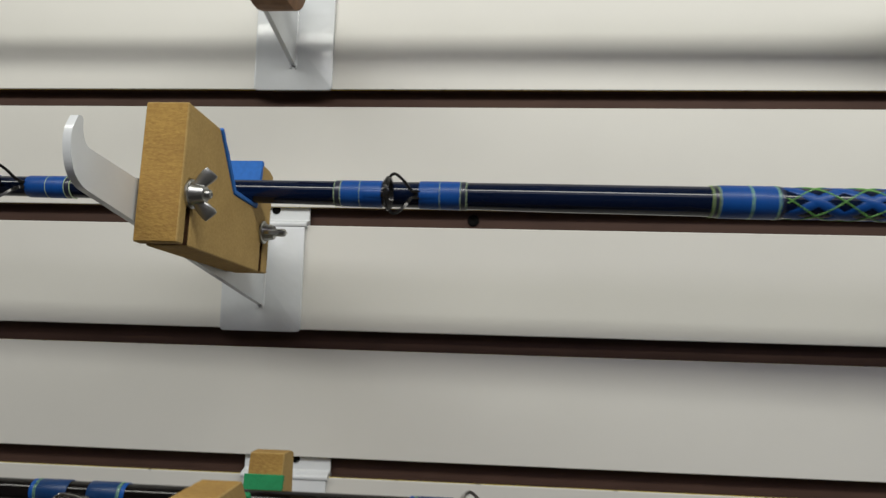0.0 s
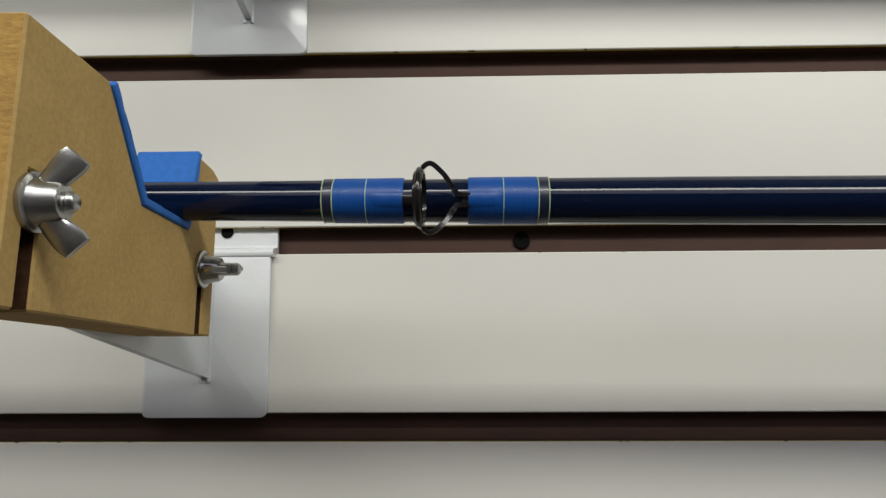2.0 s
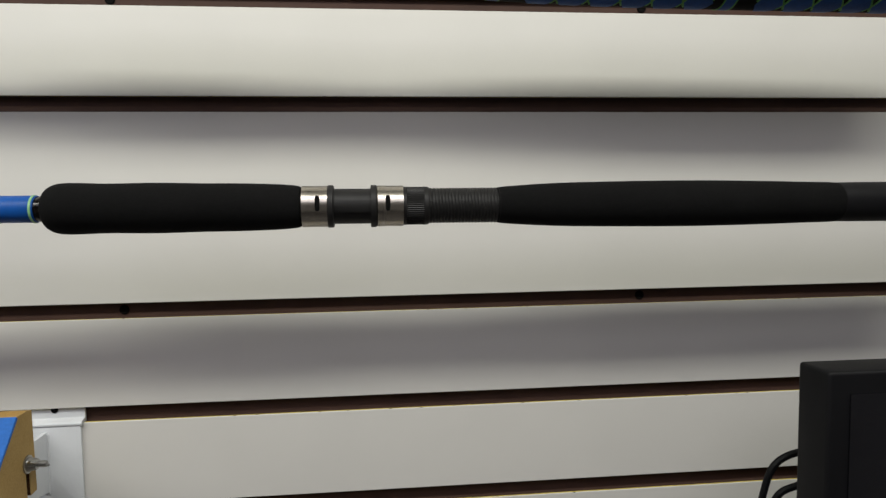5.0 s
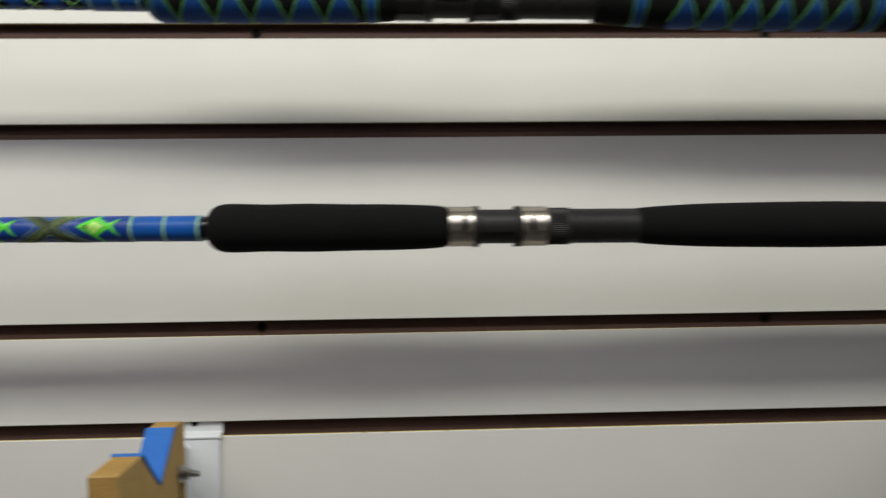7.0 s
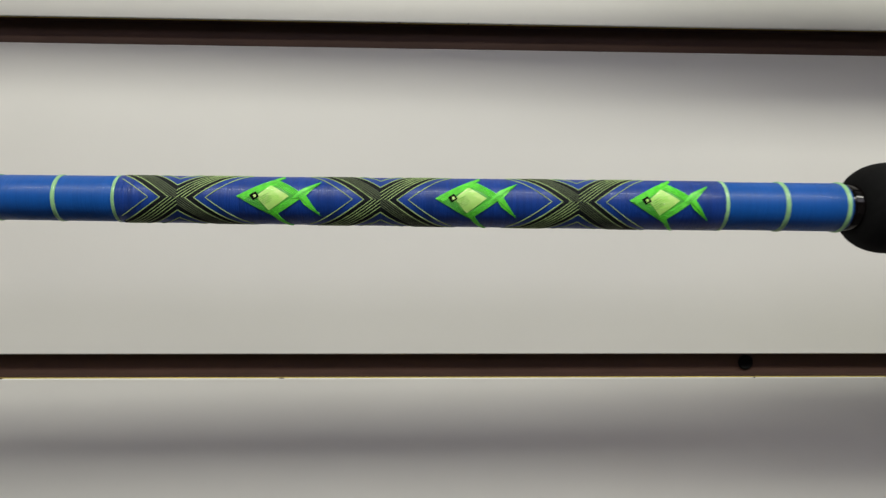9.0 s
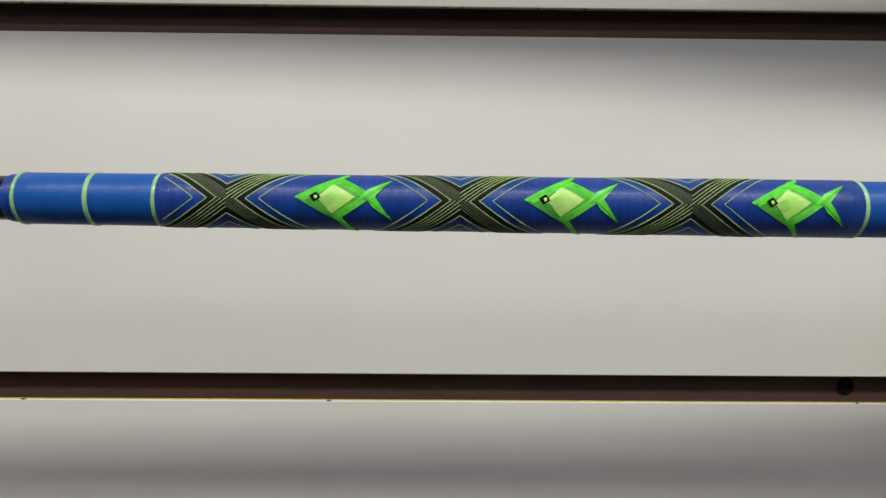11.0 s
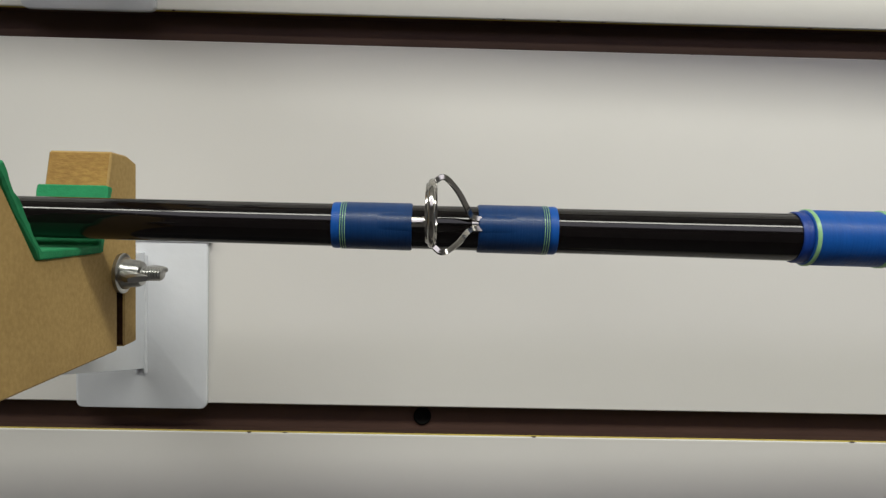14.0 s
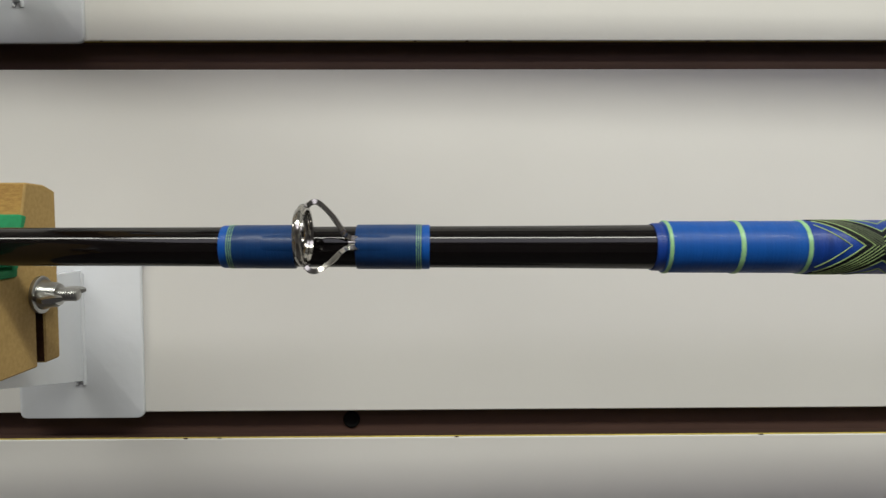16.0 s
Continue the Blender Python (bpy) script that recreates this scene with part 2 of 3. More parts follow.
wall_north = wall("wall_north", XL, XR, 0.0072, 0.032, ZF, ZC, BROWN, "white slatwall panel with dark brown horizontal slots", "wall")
wall("wall_south", XL, XR, YS - 0.1, YS, ZF, ZC, PAINT, "plain off-white painted shop wall", "wall")
wall("wall_west", XL - 0.1, XL, YS - 0.1, 0.032, ZF, ZC, PAINT, "plain off-white painted side wall", "wall")
wall("wall_east", XR, XR + 0.1, YS - 0.1, 0.032, ZF, ZC, PAINT, "plain off-white painted side wall", "wall")
wall("floor", XL - 0.1, XR + 0.1, YS - 0.1, 0.032, ZF - 0.1, ZF, FLOOR, "grey vinyl shop floor", "floor")
wall("ceiling", XL - 0.1, XR + 0.1, YS - 0.1, 0.032, ZC, ZC + 0.1, CEIL, "plain white ceiling", "ceiling")


# ---------------------------------------------------------------- display racks
def rounded(poly, r, n=4):
    """Rounds the corners of an outline; r gives a radius for each corner."""
    out = []
    m = len(poly)
    for i, p in enumerate(poly):
        p = Vector(p)
        ri = r[i] if isinstance(r, (list, tuple)) else r
        if ri <= 0:
            out.append(tuple(p))
            continue
        a, b = Vector(poly[i - 1]) - p, Vector(poly[(i + 1) % m]) - p
        ri = min(ri, a.length * 0.45, b.length * 0.45)
        p0, p1 = p + a.normalized() * ri, p + b.normalized() * ri
        for k in range(n + 1):
            t = k / n
            out.append(tuple(p0 * (1 - t) ** 2 + p * 2 * t * (1 - t) + p1 * t * t))
    return out


def bracket(x_mid, k, label):
    """A coated slatwall faceout bracket hooked into slot k: plate, hook and flat arm with an upturned end."""
    h = slot_z(k)
    ob = thing("slatwall_bracket", label, "bracket", "slatwall brackets", at=(x_mid, 0, h))
    bm = bmesh.new()
    # plate with rounded lower corners
    w, zt, zb = 0.0253, -0.0060, -SLOT + 0.0042
    out = rounded([(-w, zb), (w, zb), (w, zt), (-w, zt)], [0.003, 0.003, 0, 0])
    f = [bm.verts.new((x, -0.0032, z)) for x, z in out]
    b = [bm.verts.new((x, -0.0006, z)) for x, z in out]
    bm.faces.new(f)
    bm.faces.new(b[::-1])
    for i in range(len(out)):
        j = (i + 1) % len(out)
        bm.faces.new((f[i], b[i], b[j], f[j]))
    bmesh.ops.recalc_face_normals(bm, faces=bm.faces)
    bmesh.ops.bevel(bm, geom=list(bm.edges), offset=0.0006, segments=2, profile=0.5, affect="EDGES", clamp_overlap=True)
    part("plate", bm, COATED, ob, smooth=True)
    bm = bmesh.new()
    prism(bm, rounded([(-0.0037, -0.0070), (-0.0043, -0.0050), (-0.0028, -0.0036), (0.0030, -0.0026), (0.0030, 0.0075),
                       (0.0052, 0.0075), (0.0052, -0.0054), (0.0010, -0.0056), (-0.0008, -0.0070)],
                      [0.0006, 0.0012, 0.0008, 0.001, 0.0004, 0.0004, 0.001, 0.0004, 0.0004], 3), -w - 0.0012, w + 0.0012)
    hook = part("hook", bm, COATED, ob, smooth=True)
    bm = bmesh.new()
    lathe(bm, [(-0.0004, 0.0026), (0.0004, 0.0026)], 16)
    hole = part("screw_hole", bm, SCREW, hook, "black punched hole")
    hole.matrix_basis = pose(0.005, 0.0028, 0.0042, 0, 0, 90)
    # arm: tapered flat bar standing on edge
    arm = [(-0.0020, -0.0565), (-0.1920, -0.0190), (-0.1975, -0.0150), (-0.2000, -0.0085), (-0.2005, -0.0010), (-0.1970, 0.0052), (-0.1945, 0.0048),
           (-0.1942, -0.0005), (-0.1915, -0.0046), (-0.1500, -0.0100), (-0.0600, -0.0110), (-0.0020, -0.0110)]
    bm = bmesh.new()
    prism(bm, rounded(arm, [0, 0.006, 0.004, 0.003, 0.004, 0.003, 0.003, 0.003, 0.003, 0.01, 0, 0], 3), -0.0015, 0.0015)
    part("arm", bm, COATED, ob, smooth=True)
    # lumpy weld along the arm's foot
    for side in (-1, 1):
        bm = bmesh.new()
        n = 40
        pts = [(side * (0.0016 + 0.0002 * noise.noise((i * 0.9, side, k))), -0.0034, -0.0580 + 0.0460 * i / n) for i in range(n + 1)]
        tube(bm, pts, [0.0008 + 0.0007 * abs(noise.noise((i * 0.55, side * 3, k))) for i in range(n + 1)], 8)
        part("weld_bead", bm, COATED, ob, smooth=True, angle=80)
    return ob


def wing_nut(parent, y, z, turn, out):
    """Washer, wing nut and bolt end that stick out along +x."""
    nut = bmesh.new()
    lathe(nut, [(0.0012, 0.0048), (0.0020, 0.0047), (0.0028, 0.0042), (0.0056, 0.0039), (0.0064, 0.0035), (0.0066, 0.0024)], 24)
    for s in (-1, 1):
        pts = [(0.0030, 0, s * 0.0030), (0.0044, 0, s * 0.0046), (0.0060, 0, s * 0.0062), (0.0079, 0, s * 0.0080), (0.0089, 0, s * 0.0090)]
        prof = [(0.0017, 0.0022), (0.0013, 0.0026), (0.0011, 0.0031), (0.0011, 0.0033), (0.0008, 0.0029)]
        rings = []
        for (px, py, pz), (th, wd) in zip(pts, prof):
            ring = []
            for a in range(12):
                t = 2 * math.pi * a / 12
                n1 = Vector((0.77, 0, -s * 0.64))
                cs, sn = (math.copysign(abs(v) ** 0.55, v) for v in (math.cos(t), math.sin(t)))
                ring.append(nut.verts.new(Vector((px, py, pz)) + n1 * wd * sn + Vector((0, 1, 0)) * th * cs))
            rings.append(ring)
        for p, q in zip(rings, rings[1:]):
            for a in range(12):
                nut.faces.new((p[a], p[(a + 1) % 12], q[(a + 1) % 12], q[a]))
        nut.faces.new(rings[-1])
        nut.faces.new(rings[0][::-1])
    bmesh.ops.recalc_face_normals(nut, faces=nut.faces)
    ob = part("wing_nut", nut, ZINC, parent, "zinc-plated wing nut", smooth=True, angle=50)
    ob.matrix_basis = pose(0, y, z, turn, 0, 0)
    bm = bmesh.new()
    lathe(bm, [(0.0000, 0.0030), (0.0000, 0.0060), (0.0010, 0.0060), (0.0012, 0.0056), (0.0012, 0.0030)], 24)
    part("washer", bm, ZINC, ob, smooth=True)
    bm = bmesh.new()
    prof = [(-0.0210, 0.0016)]
    x = 0.0050
    while x < out:
        prof += [(x, 0.0022), (x + 0.0004, 0.0018)]
        x += 0.0008
    prof += [(out, 0.0019), (out + 0.0005, 0.0014)]
    lathe(bm, prof, 14)
    part("bolt", bm, ZINC, ob, smooth=True, angle=60)
    return ob


def rest(x0, k, foam, kind, turns, label, tilt=0.0, drop=0.0, floor=-0.0068, zb=-0.0365, nut_drop=0.0, w=0.0178, yf=-0.1560):
    """A notched board bolted to the right of a bracket's arm, its notch lined with foam."""
    h = slot_z(k)
    ob = thing("rod_rest", label, "rod rest", "notched rod rests", at=(x0, 0, h + drop), turn=(tilt, 0, 0))
    zt, yb = 0.0218, -0.0530
    if kind == "flat":
        notch = [(-0.1270, zt), (-0.1062, floor), (-0.0760, floor), (-0.0690, zt)]
    else:
        notch = [(-0.1265, zt), (-0.1000, -0.0070), (-0.0715, zt)]
    s1, s2, sw = yf + 0.0080, -0.0635, 0.0022
    outline = [(yf, zb), (yf, zt)] + notch + [(yb - 0.006, zt - 0.0004), (yb, zt - 0.0022), (yb, zb + 0.0008),
               (s2 + sw, zb + 0.0006), (s2 + sw, -0.0100), (s2 - sw, -0.0100), (s2 - sw, zb + 0.0002),
               (s1 + sw, zb), (s1 + sw, -0.0080), (s1 - sw, -0.0080), (s1 - sw, zb)]
    bm = bmesh.new()
    m = len(notch) + 1
    # the walls of both bolt slots take a darker brown than the rim
    rim = [2 if i - m in (4, 5, 6, 8, 9, 10) else 1 for i in range(len(outline))]
    prism(bm, outline, 0, w, rim, 0.0005, 1)
    part("board", bm, [MDF, MDF_EDGE, MDF_SLOT], ob)
    # foam lining
    t = 0.0022
    if kind == "flat":
        high = 0.0114 if foam is FOAM_GREEN else 0.0225
        path = [(-0.1266, 0.0212 if foam is FOAM_BLUE else 0.0150), (-0.1062, floor), (-0.0760, floor), (-0.0706, high)]
        if foam is FOAM_GREEN:
            path[0] = (-0.1215, 0.0142)
    else:
        path = [(-0.1262, 0.0213), (-0.1000, -0.0070), (-0.0720, 0.0205)]
    inner = []
    for i, p in enumerate(path):
        p = Vector(p)
        n = Vector((0, 0))
        for a, b in ((i - 1, i), (i, i + 1)):
            if 0 <= a and b < len(path):
                d = (Vector(path[b]) - Vector(path[a])).normalized()
                n += Vector((-d.y, d.x))
        n.normalize()
        inner.append(tuple(p + n * (t * 1.15)))
    bm = bmesh.new()
    prism(bm, path + inner[::-1], -0.0012, w + 0.0008, 0, 0.0004, 1)
    bmesh.ops.subdivide_edges(bm, edges=[e for e in bm.edges if e.calc_length() > 0.004], cuts=9, use_grid_fill=True)
    for v in bm.verts:
        v.co.y += (0.0004 if foam is FOAM_GREEN else 0.00015) * noise.noise(v.co * 700)
        v.co.x += (0.0008 if foam is FOAM_GREEN else 0.0003) * noise.noise(v.co * 600 + Vector((3, 1, 2)))
    part("foam_pad", bm, foam, ob, "blue foam lining" if foam is FOAM_BLUE else "green foam lining", smooth=True)
    for (y, z), turn, o in zip(((s1, -0.0110 + nut_drop), (s2, -0.0135)), turns, (0.0082, 0.0120)):
        wn = wing_nut(ob, y, z, turn, o)
        wn.matrix_basis = pose(w, y, z, turn, 0, 0)
    return ob


bracket(0.0815, 2, "white coated steel bracket holding a blue-lined rod rest")
rest(0.0841, 2, FOAM_BLUE, "flat", (9, 100), "tan MDF rod rest lined with blue foam", -3.4, -0.0085, -0.0032, -0.0350, -0.003, yf=-0.1582)
bracket(0.1015, 0, "white coated steel bracket holding a green-lined rod rest")
rest(0.1035, 0, FOAM_GREEN, "flat", (-75, 95), "tan MDF rod rest lined with green foam")
bracket(0.0945, 4, "white coated steel bracket hooked in the slatwall above")
bracket(0.5515, -2, "white coated steel bracket with an empty rod rest")
rest(0.5515, -2, FOAM_BLUE, "vee", (30, 60), "empty tan MDF rod rest with blue foam", 1.6, 0.0030, w=0.0165, yf=-0.1570)


# ---------------------------------------------------------------- fishing rods
def radius(table):
    xs, rs = [p[0] for p in table], [p[1] for p in table]
    return lambda x: float(np.interp(x, xs, rs))


def rod_thing(label, at, slope, yaw):
    return thing("fishing_rod", label, "fishing rod", "fishing rods on the wall", at=at, turn=(0, slope, yaw))


def sleeve(name, rod, x0, x1, r, extra, mat, label="", segs=40, soft=0.0004):
    """A wrapped band round the blank."""
    bm = bmesh.new()
    n = max(1, int((x1 - x0) / 0.01))
    prof = [(x0, r(x0) - 0.0002), (x0, r(x0) + extra * 0.6), (x0 + soft, r(x0) + extra)]
    prof += [(x0 + (x1 - x0) * i / n, r(x0 + (x1 - x0) * i / n) + extra) for i in range(1, n)]
    prof += [(x1 - soft, r(x1) + extra), (x1, r(x1) + extra * 0.6), (x1, r(x1) - 0.0002)]
    lathe(bm, prof, segs, cap=False)
    return part(name, bm, mat, rod, label, smooth=True, angle=50)


def ribbon(bm, pts, wide, thick):
    """A flat bar along a line of points, its broad face turned outward from the rod."""
    pts = [Vector(p) for p in pts]
    rows = []
    for i, p in enumerate(pts):
        d = (pts[min(i + 1, len(pts) - 1)] - pts[max(i - 1, 0)]).normalized()
        side = d.cross(Vector((0.35, -1, 0))).normalized()
        up = side.cross(d)
        w = wide[i * len(wide) // len(pts)] / 2
        rows.append([bm.verts.new(p + side * w * a + up * thick / 2 * b) for a, b in ((-1, -0.5), (-0.8, -1), (0.8, -1), (1, -0.5), (1, 0.5), (0.8, 1), (-0.8, 1), (-1, 0.5))])
    for p, q in zip(rows, rows[1:]):
        for k in range(8):
            bm.faces.new((p[k], p[(k + 1) % 8], q[(k + 1) % 8], q[k]))
    bm.faces.new(rows[0][::-1])
    bm.faces.new(rows[-1])
    bmesh.ops.recalc_face_normals(bm, faces=bm.faces)


def guide(rod, x, r, mat, dia, label, left, right, roll=0):
    """A ring guide on two feet; its ring faces along the rod."""
    rr = r(x)
    c = -(rr + 0.0024 + dia / 2)
    g = part("line_guide", ring_mesh(x, c, dia / 2 - 0.0007, 0.0007, 0.0009), mat, rod, label, smooth=True, angle=60)
    g.matrix_basis = pose(0, 0, 0, roll, 0, 0)
    part("ring_insert", ring_mesh(x - 0.0002, c, dia / 2 - 0.0014, 0.0005, 0.0013), mat, g, "polished inner ring", smooth=True, angle=60)
    # two flat legs from the ring's sides to the rear foot
    for s in (-1, 1):
        bm = bmesh.new()
        pts = curve_through([(x + 0.0006, c + dia * 0.02, s * dia * 0.485), (x + 0.0020, c + dia * 0.04, s * dia * 0.55), (x + 0.0036, c + dia * 0.09, s * dia * 0.535),
                             (x + 0.0064, c + dia * 0.24, s * dia * 0.385), (x + 0.0086, c + dia * 0.40, s * dia * 0.20), (x + 0.0101, -(rr + 0.0012), s * dia * 0.095),
                             (right + 0.0006, -(rr + 0.0002), s * 0.0012)], 6)
        ribbon(bm, pts, (0.0014, 0.0014, 0.0014, 0.0015, 0.0016, 0.0016), 0.0008)
        part("frame_leg", bm, mat, g, smooth=True, angle=40)
    bm = bmesh.new()
    ribbon(bm, [(right - 0.0018, -(rr + 0.0003), 0), (right + 0.0006, -(rr - 0.0001), 0)], (0.0030, 0.0034), 0.0007)
    part("foot", bm, mat, g, smooth=True, angle=40)
    bm = bmesh.new()
    ribbon(bm, curve_through([(left - 0.0006, -(rr + 0.0001), 0), (left + 0.0022, -(rr + 0.0004), 0), (x - 0.0012, -(rr + 0.0010), 0), (x - 0.0002, -(rr + 0.0030), 0)], 4),
           (0.0028, 0.0028, 0.0026, 0.0024), 0.0008)
    part("foot", bm, mat, g, smooth=True, angle=40)
    return g


def foot_ridge(rod, wide, narrow, r, lift, mat, roll):
    """The swelling of a wrap over a guide's foot, wide next to the ring and fading out."""
    bm = bmesh.new()
    n, m = 10, 8
    rows = []
    for i in range(n + 1):
        u = i / n
        x = wide + (narrow - wide) * u
        half, high = 0.0024 - 0.0004 * u, 0.00034 * (1 - u ** 6)
        rows.append([bm.verts.new(on_rod(x, half * (2 * j / m - 1), r, lift - 0.00003 + high * math.cos(math.pi / 2 * (2 * j / m - 1)) ** 0.7 if 0 < j < m else lift - 0.00004, radians(-roll)))
                     for j in range(m + 1)])
    for p, q in zip(rows, rows[1:]):
        for j in range(m):
            bm.faces.new((p[j], p[j + 1], q[j + 1], q[j]))
    bmesh.ops.recalc_face_normals(bm, faces=bm.faces)
    part("foot_wrap", bm, mat, rod, smooth=True, angle=70)


def ring_mesh(x, c, rad, thick, deep):
    """A ring of radius rad about the line y = c, with an oval section."""
    bm = bmesh.new()
    n, m = 44, 10
    rows = []
    for i in range(n):
        a = 2 * math.pi * i / n
        row = []
        for j in range(m):
            b = 2 * math.pi * j / m
            rd = rad + thick * math.cos(b)
            row.append(bm.verts.new((x + deep * math.sin(b) + 0.045 * rd * math.cos(a), c + rd * math.cos(a), rd * math.sin(a))))
        rows.append(row)
    for i in range(n):
        for j in range(m):
            bm.faces.new((rows[i][j], rows[(i + 1) % n][j], rows[(i + 1) % n][(j + 1) % m], rows[i][(j + 1) % m]))
    bmesh.ops.recalc_face_normals(bm, faces=bm.faces)
    return bm


def grip(name, rod, table, mat, label, segs=48):
    bm = bmesh.new()
    lathe(bm, table, segs)
    return part(name, bm, mat, rod, label, smooth=True, angle=50)


def smooth_table(pts, n=6):
    return [(p.x, p.y) for p in curve_through([(x, r, 0) for x, r in pts], n)]


def reel_seat(rod, x, body, metal, collar_r, body_r, thread_end, label):
    """Fixed hood, seat body, sliding hood, knurled nut and thread. x: the start of each piece."""
    x1, x2, x3, x4 = x
    seat = part("reel_seat", seat_body(x1, thread_end, body_r), body, rod, label, smooth=True, angle=30)
    for a, b, collar_last in ((x1, x2, True), (x3, x4, False)):
        w = b - a
        p, q = (a, a + w * 0.84) if collar_last else (a + w * 0.18, b)
        bm = bmesh.new()
        lathe(bm, [(p, body_r), (p, collar_r - 0.0008), (p + 0.0006, collar_r), (p + (q - p) * 0.55, collar_r * 0.985), (q, collar_r * 0.995), (q, body_r)], 48, cap=False)
        part("hood", bm, metal, seat, "metal hood ring", smooth=True, angle=40)
        p, q = (a + w * 0.83, b + 0.0006) if collar_last else (a, a + w * 0.19)
        bm = bmesh.new()
        lathe(bm, [(p, body_r - 0.0005), (p, collar_r), (p + 0.0006, collar_r + 0.0004), (q - 0.0006, collar_r + 0.0003), (q, collar_r - 0.0004), (q, body_r - 0.0005)], 48, cap=False)
        part("collar", bm, body, seat, smooth=True, angle=40)
        bm = bmesh.new()
        cr = radius([(0, collar_r * 0.994), (2, collar_r * 0.994)])
        mid = a + w * (0.53 if collar_last else 0.52)
        pts = []
        for i in range(13):
            s = -0.0050 + 0.0100 * i / 12
            hw = 0.0003 + 0.0012 * max(0.0, 1 - abs(s / 0.0051) ** 6) ** 0.5
            pts.append((bm.verts.new(on_rod(mid - hw, s + 0.0022, cr, 0.0002)), bm.verts.new(on_rod(mid + hw, s + 0.0022, cr, 0.0002))))
        for p, q in zip(pts, pts[1:]):
            bm.faces.new((p[0], p[1], q[1], q[0]))
        part("hood_slot", bm, SCREW, seat, "black oval cut-out")
    # knurled nut
    bm = bmesh.new()
    a, b = x4, x4 + (x4 - x3) * 0.82
    n = 112
    rows = []
    for px, pr, kn in ((a, body_r, 0), (a, collar_r - 0.0010, 0), (a + 0.002, collar_r - 0.0008, 0), (a + 0.0025, collar_r - 0.0010, 1),
                       (b - 0.004, collar_r - 0.0010, 1), (b - 0.0035, collar_r - 0.0008, 0), (b - 0.001, collar_r - 0.0010, 0), (b, body_r + 0.0004, 0), (b, body_r - 0.001, 0)):
        rows.append([bm.verts.new((px, -(pr - 0.0004 * kn * (i % 2)) * math.cos(t), (pr - 0.0004 * kn * (i % 2)) * math.sin(t)))
                     for i, t in enumerate(2 * math.pi * k / n for k in range(n))])
    for p, q in zip(rows, rows[1:]):
        for i in range(n):
            bm.faces.new((p[i], p[(i + 1) % n], q[(i + 1) % n], q[i]))
    bmesh.ops.recalc_face_normals(bm, faces=bm.faces)
    part("locking_nut", bm, body, seat, "knurled black nut")
    # raised flat on the seat body
    bm = bmesh.new()
    br = radius([(0, body_r), (2, body_r)])
    wrapped_quad(bm, [(x2 + 0.0065, -0.0035), (x3, -0.0035), (x3, 0.0035), (x2 + 0.0065, 0.0035)], br, 0.0007)
    wrapped_quad(bm, [(x2 + 0.003, -0.0045), (x2 + 0.0065, -0.0035), (x2 + 0.0065, 0.0035), (x2 + 0.003, 0.0045)], br, 0.0003)
    part("seat_flat", bm, body, seat, smooth=True)
    return seat


def seat_body(x1, x_end, r):
    bm = bmesh.new()
    prof = [(x1, r)]
    tstart = x_end - 0.052
    prof.append((tstart, r))
    x = tstart
    while x < x_end - 0.001:
        prof += [(x, r - 0.0001), (x + 0.0006, r + 0.0004), (x + 0.0012, r - 0.0001)]
        x += 0.0021
    prof.append((x_end, r))
    lathe(bm, prof, 40)
    return bm


# ------------------------------ lower rod: black blank, fish pattern, black foam grips
low = rod_thing("black fishing rod with blue wraps, green fish pattern and black grips", (0.0, -0.0892, 0.0036), 0.28, 0.45)
R1 = radius([(-0.95, 0.0022), (0.17, 0.0055), (0.28, 0.0061), (0.312, 0.0064), (0.60, 0.0075), (1.2, 0.0080)])
bm = bmesh.new()
lathe(bm, [(x, R1(x)) for x in (-0.95, -0.5, 0.0, 0.17, 0.28, 0.312, 0.45, 0.600)], 40)
part("blank", bm, BLANK_BLACK, low, "gloss black rod blank", smooth=True)


def lower_guide_wraps(a, b, c, d):
    for p, q, inner in ((a, b, 1), (c, d, 0)):
        e0, e1 = (p, p + 0.0021) if inner else (q - 0.0021, q)
        sleeve("end_wrap", low, e0, e1, R1, 0.00040, THREAD_BLUE, "light blue thread band")
        m0, m1 = (e1, q) if inner else (p, e0)
        sleeve("thread_wrap", low, m0, m1, R1, 0.00050, THREAD_ROYAL, "dark blue thread wrap")
        for i in range(3):
            x = (e1 + 0.0001 + i * 0.00058) if inner else (e0 - 0.0005 - i * 0.00058)
            sleeve("trim_thread", low, x, x + 0.00030, R1, 0.00058, THREAD_MINT, "pale green trim thread", soft=0.0001)


lower_guide_wraps(0.1875, 0.2080, 0.2250, 0.2455)
guide(low, 0.2130, R1, CHROME, 0.0166, "polished steel ring guide", 0.2080, 0.2250, -13)
lower_guide_wraps(0.0050, 0.0235, 0.0335, 0.0520)
guide(low, 0.0260, R1, CHROME, 0.0158, "polished steel ring guide", 0.0235, 0.0335, 20)

foot_ridge(low, 0.2079, 0.1990, R1, 0.0005, THREAD_ROYAL, -13)
foot_ridge(low, 0.2251, 0.2350, R1, 0.0005, THREAD_ROYAL, -13)

# butt wrap
sleeve("dark_edge_wrap", low, 0.3085, 0.3115, R1, 0.00045, THREAD_DEEP, "dark blue edge thread")
sleeve("thread_wrap", low, 0.3113, 0.3530, R1, 0.00095, THREAD_BLUE, "bright blue thread wrap")
for x, w in ((0.3115, 0.0015), (0.3312, 0.0018), (0.3500, 0.0017)):
    sleeve("trim_thread", low, x, x + w, R1, 0.00120, THREAD_MINT, "pale green trim thread")
sleeve("pattern_wrap", low, 0.3510, 0.5510, R1, 0.00115, THREAD_DEEP, "deep blue pattern ground")
